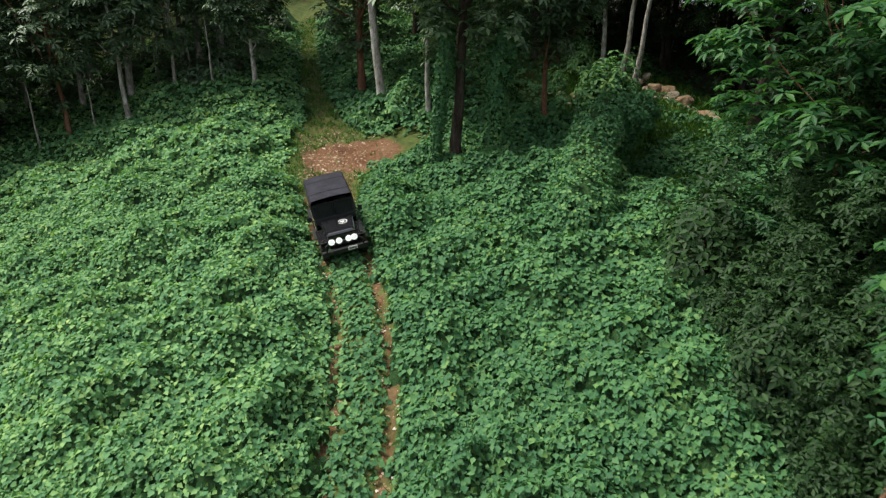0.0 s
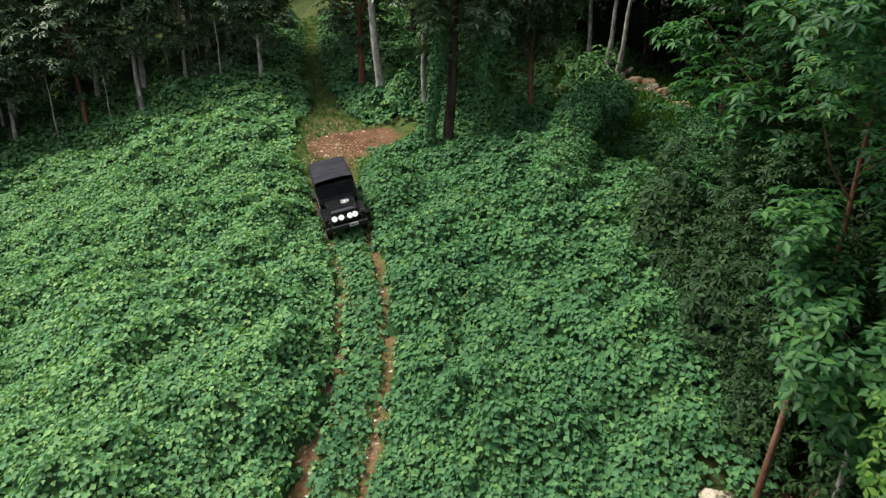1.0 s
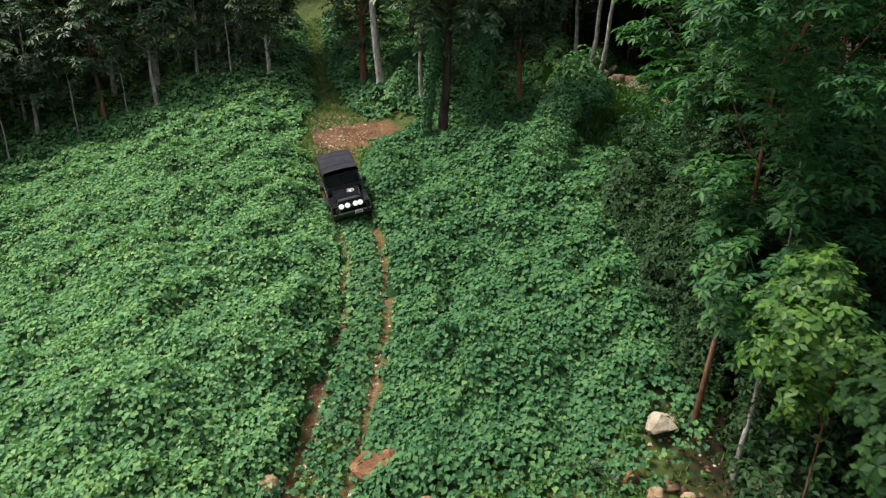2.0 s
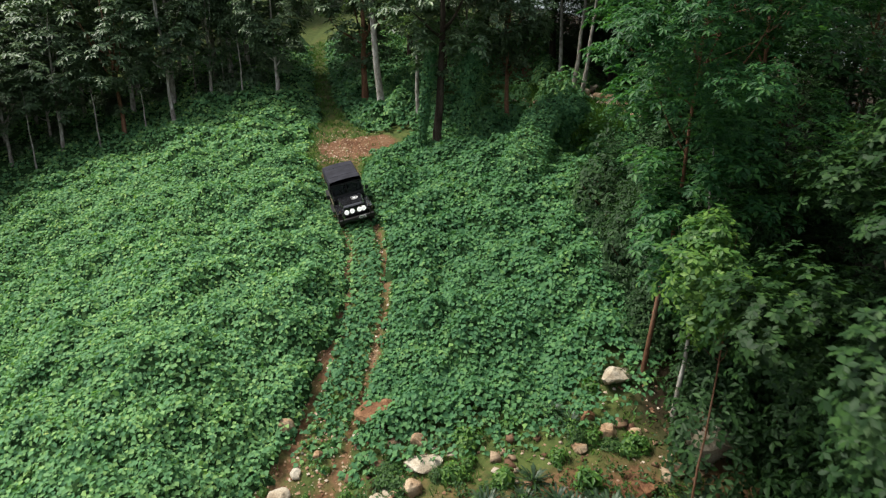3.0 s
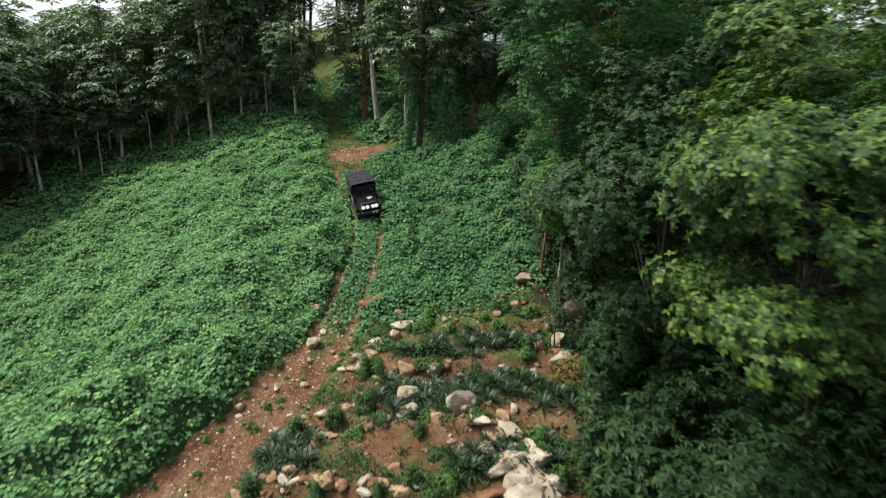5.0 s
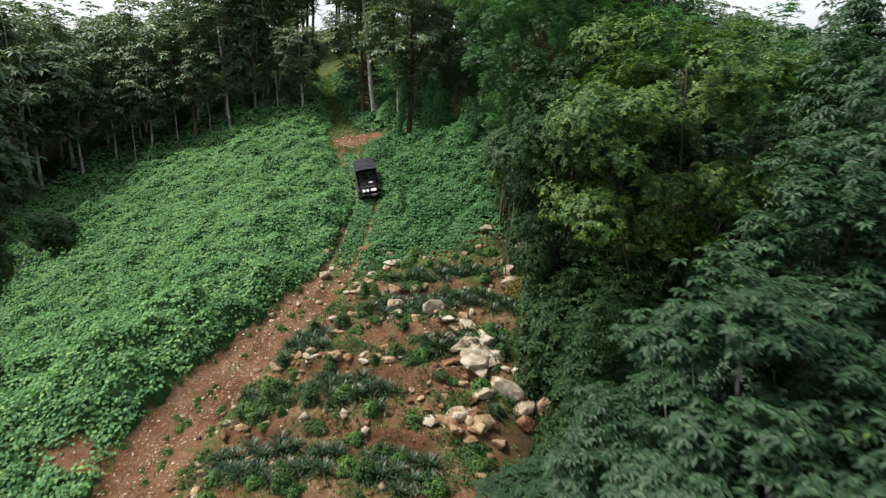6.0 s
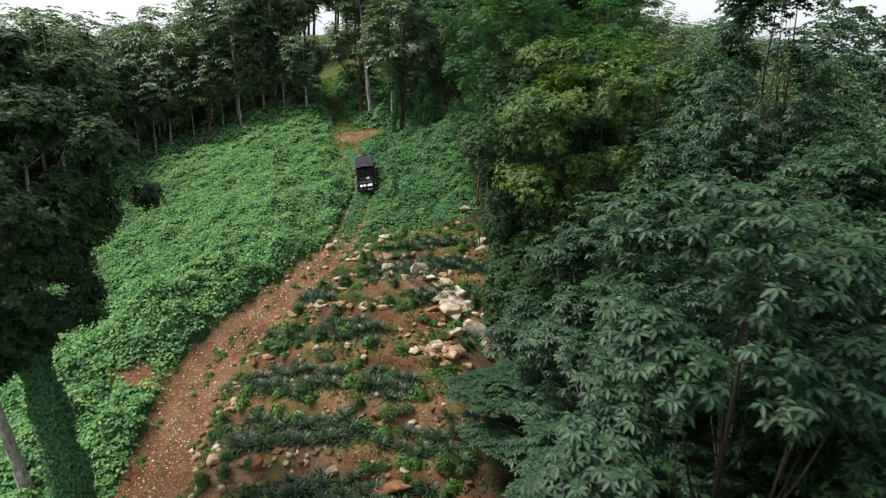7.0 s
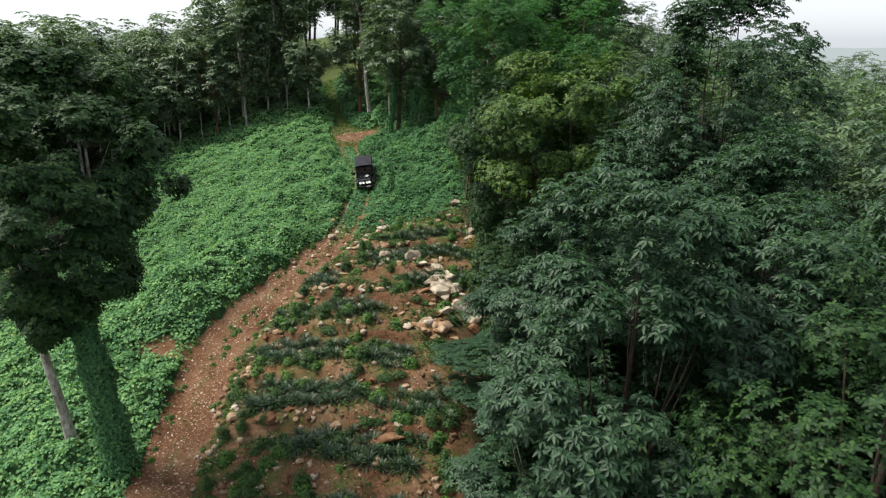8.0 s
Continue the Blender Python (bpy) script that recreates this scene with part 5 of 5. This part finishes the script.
def build_gravel():
    r = np.random.RandomState(23)
    n = 30000
    y = r.uniform(-32, 36, n)
    d = np.where(r.uniform(size=n) < 0.6, r.normal(0, 1.0, n), r.uniform(-1.6, 12, n))
    ok = (y < 9) | ((np.abs(np.abs(d) - 0.75) < 0.3) & (y < 27)) | ((y > 29.5) & (np.abs(d - 0.8) < 2.4))
    y, d = y[ok], d[ok]
    x = track_x(y) + d
    n = len(x)
    s = 0.018 + 0.055 * r.uniform(size=n) ** 4
    oct_v = np.array([[1, 0, 0], [0, 1, 0], [-1, 0, 0], [0, -1, 0], [0, 0, 0.8], [0, 0, -0.8]], float)
    oct_f = np.array([[0, 1, 4], [1, 2, 4], [2, 3, 4], [3, 0, 4]])
    a = r.uniform(0, 6.28, n)
    rot = np.stack([np.stack([np.cos(a), -np.sin(a), a * 0], 1), np.stack([np.sin(a), np.cos(a), a * 0], 1), np.stack([a * 0, a * 0, a * 0 + 1], 1)], 1)
    v = (oct_v[None] * (s[:, None, None] * r.uniform(0.6, 1.4, (n, 6, 1)))) @ rot.transpose(0, 2, 1)
    V = (v + np.stack([x, y, soil_z(x, y) + s * 0.15], 1)[:, None]).reshape(-1, 3)
    F = (np.arange(n)[:, None, None] * 6 + oct_f[None]).reshape(-1, 3)
    m, nd, l, b = blank("road_gravel", 0.9, 0.2)
    isl = nd.new("ShaderNodeNewGeometry").outputs["Random Per Island"]
    l.new(ramp(nd, l, isl, [(0.0, (0.12, 0.055, 0.03)), (0.5, (0.24, 0.14, 0.085)), (0.85, (0.36, 0.27, 0.19)), (1.0, (0.5, 0.44, 0.37))]), b.inputs["Base Color"])
    tagged(mesh_ob("gravel", fast("gravel", V, F), m), "loose red and pale gravel on the dirt road", "gravel", kind="stuff")


def build_rubble():
    """Broken stone strewn over the terraces, thickest along their lips."""
    r = np.random.RandomState(29)
    n = 5200
    y = r.uniform(-31, 7.5, n)
    d = r.uniform(1.0, 13.5, n)
    x = track_x(y) + d
    ph = (y + 0.13 * x + 0.35 * np.sin(x * 0.9)) / 3.6
    ph = ph - np.floor(ph)
    ok = (r.uniform(size=n) < np.where((ph > 0.75) | (ph < 0.12) | (d < 2.2), 0.75, 0.16)) & (waves(x, y, 61, 3.0) > r.uniform(-1.0, 0.6, n))
    x, y = x[ok], y[ok]
    n = len(x)
    s = 0.035 + 0.13 * r.uniform(size=n) ** 3
    base = unit(r.normal(size=(n, 8, 3)))
    cube = np.array([[a, b, c] for a in (-1, 1) for b in (-1, 1) for c in (-1, 1)], float) * np.array([1.0, 0.8, 0.6])
    a = r.uniform(0, 6.28, n)
    rot = np.stack([np.stack([np.cos(a), -np.sin(a), a * 0], 1), np.stack([np.sin(a), np.cos(a), a * 0], 1), np.stack([a * 0, a * 0, a * 0 + 1], 1)], 1)
    v = ((cube[None] + base * 0.55) * s[:, None, None]) @ rot.transpose(0, 2, 1)
    V = (v + np.stack([x, y, soil_z(x, y) + s * 0.2], 1)[:, None]).reshape(-1, 3)
    quad = np.array([[0, 1, 3, 2], [4, 6, 7, 5], [0, 4, 5, 1], [2, 3, 7, 6], [0, 2, 6, 4], [1, 5, 7, 3]])
    F = (np.arange(n)[:, None, None] * 8 + quad[None]).reshape(-1, 4)
    m, nd, l, b = blank("broken_stone", 0.9, 0.2)
    isl = nd.new("ShaderNodeNewGeometry").outputs["Random Per Island"]
    c = ramp(nd, l, isl, [(0.0, (0.10, 0.05, 0.03)), (0.45, (0.21, 0.13, 0.08)), (0.8, (0.32, 0.24, 0.165)), (1.0, (0.44, 0.38, 0.31))])
    g = ramp(nd, l, noise_at(nd, l, 18, 4), [(0.3, (0.6, 0.58, 0.55)), (0.7, (1.15, 1.15, 1.15))])
    l.new(mix(nd, l, 1.0, c, g, "MULTIPLY"), b.inputs["Base Color"])
    tagged(mesh_ob("rubble", fast("rubble", V, F), m), "broken tan and red stones strewn over terraces", "rubble", kind="stuff")


build_grass()
build_gravel()
build_rubble()


def build_terrace_weeds():
    """Low mixed weeds that straggle over the terraces in patches."""
    r = np.random.RandomState(37)
    n = 250000
    y = r.uniform(-48, 9.0, n)
    x = track_x(y) + r.uniform(1.5, 18.5, n)
    ph = (y + 0.13 * x + 0.35 * np.sin(x * 0.9)) / 3.6
    ph = ph - np.floor(ph)
    lush = waves(x, y, 71, 3.4) + 0.6 * waves(x, y, 72, 1.1) + 0.35 * waves(x, y, 73, 0.45) + np.where((ph > 0.2) & (ph < 0.72), 0.35, -0.45)
    ok = (lush > r.uniform(-0.15, 0.75, n)) & (cover(x, y) < 0.7)
    x, y, lush = x[ok], y[ok], lush[ok]
    n = len(x)
    h = np.clip(lush, 0, 1.3) * 0.34 * r.uniform(0, 1, n) ** 0.7
    P = np.stack([x, y, soil_z(x, y) + h], 1)
    D = r.normal(size=(n, 3)) * np.array([1, 1, 0.45])
    Up = r.normal(size=(n, 3)) * 0.45 + np.array([0, 0, 1.0])
    L = r.uniform(0.07, 0.19, n)
    V, F = blades(P, D, Up, L, L * r.uniform(0.3, 0.6, n), 0.1, 0.2, 0.4)
    tagged(mesh_ob("weeds", fast("weeds", V, F), M_TERRACE), "straggling patches of dark green terrace weeds", "weeds", kind="stuff")


build_terrace_weeds()


def build_slope_grass():
    """Long bright grass on the open bank above the hollow."""
    r = np.random.RandomState(43)
    n = 26000
    x, y = r.uniform(5.5, 14, n), r.uniform(24.5, 40, n)
    ok = (cover(x, y) < 0.75) & (waves(x, y, 81, 2.0) > r.uniform(-1.0, 0.4, n)) & (np.abs(x - 9.35 - 0.5 * (40 - y)) > 0.9)
    x, y = x[ok], y[ok]
    n = len(x)
    P = np.stack([x, y, soil_z(x, y) - 0.02], 1)
    D = r.normal(size=(n, 3)) * np.array([0.6, 0.6, 0.1]) + np.array([-0.2, -0.3, 0.8])
    L = r.uniform(0.25, 0.65, n)
    V, F = blades(P, D, r.normal(size=(n, 3)), L, L * 0.13, 0.1, 0.3, 0.35)
    tagged(mesh_ob("grass", fast("grass", V, F), M_WEED), "long bright grass on the open bank", "grass", kind="stuff")


build_slope_grass()

motions()
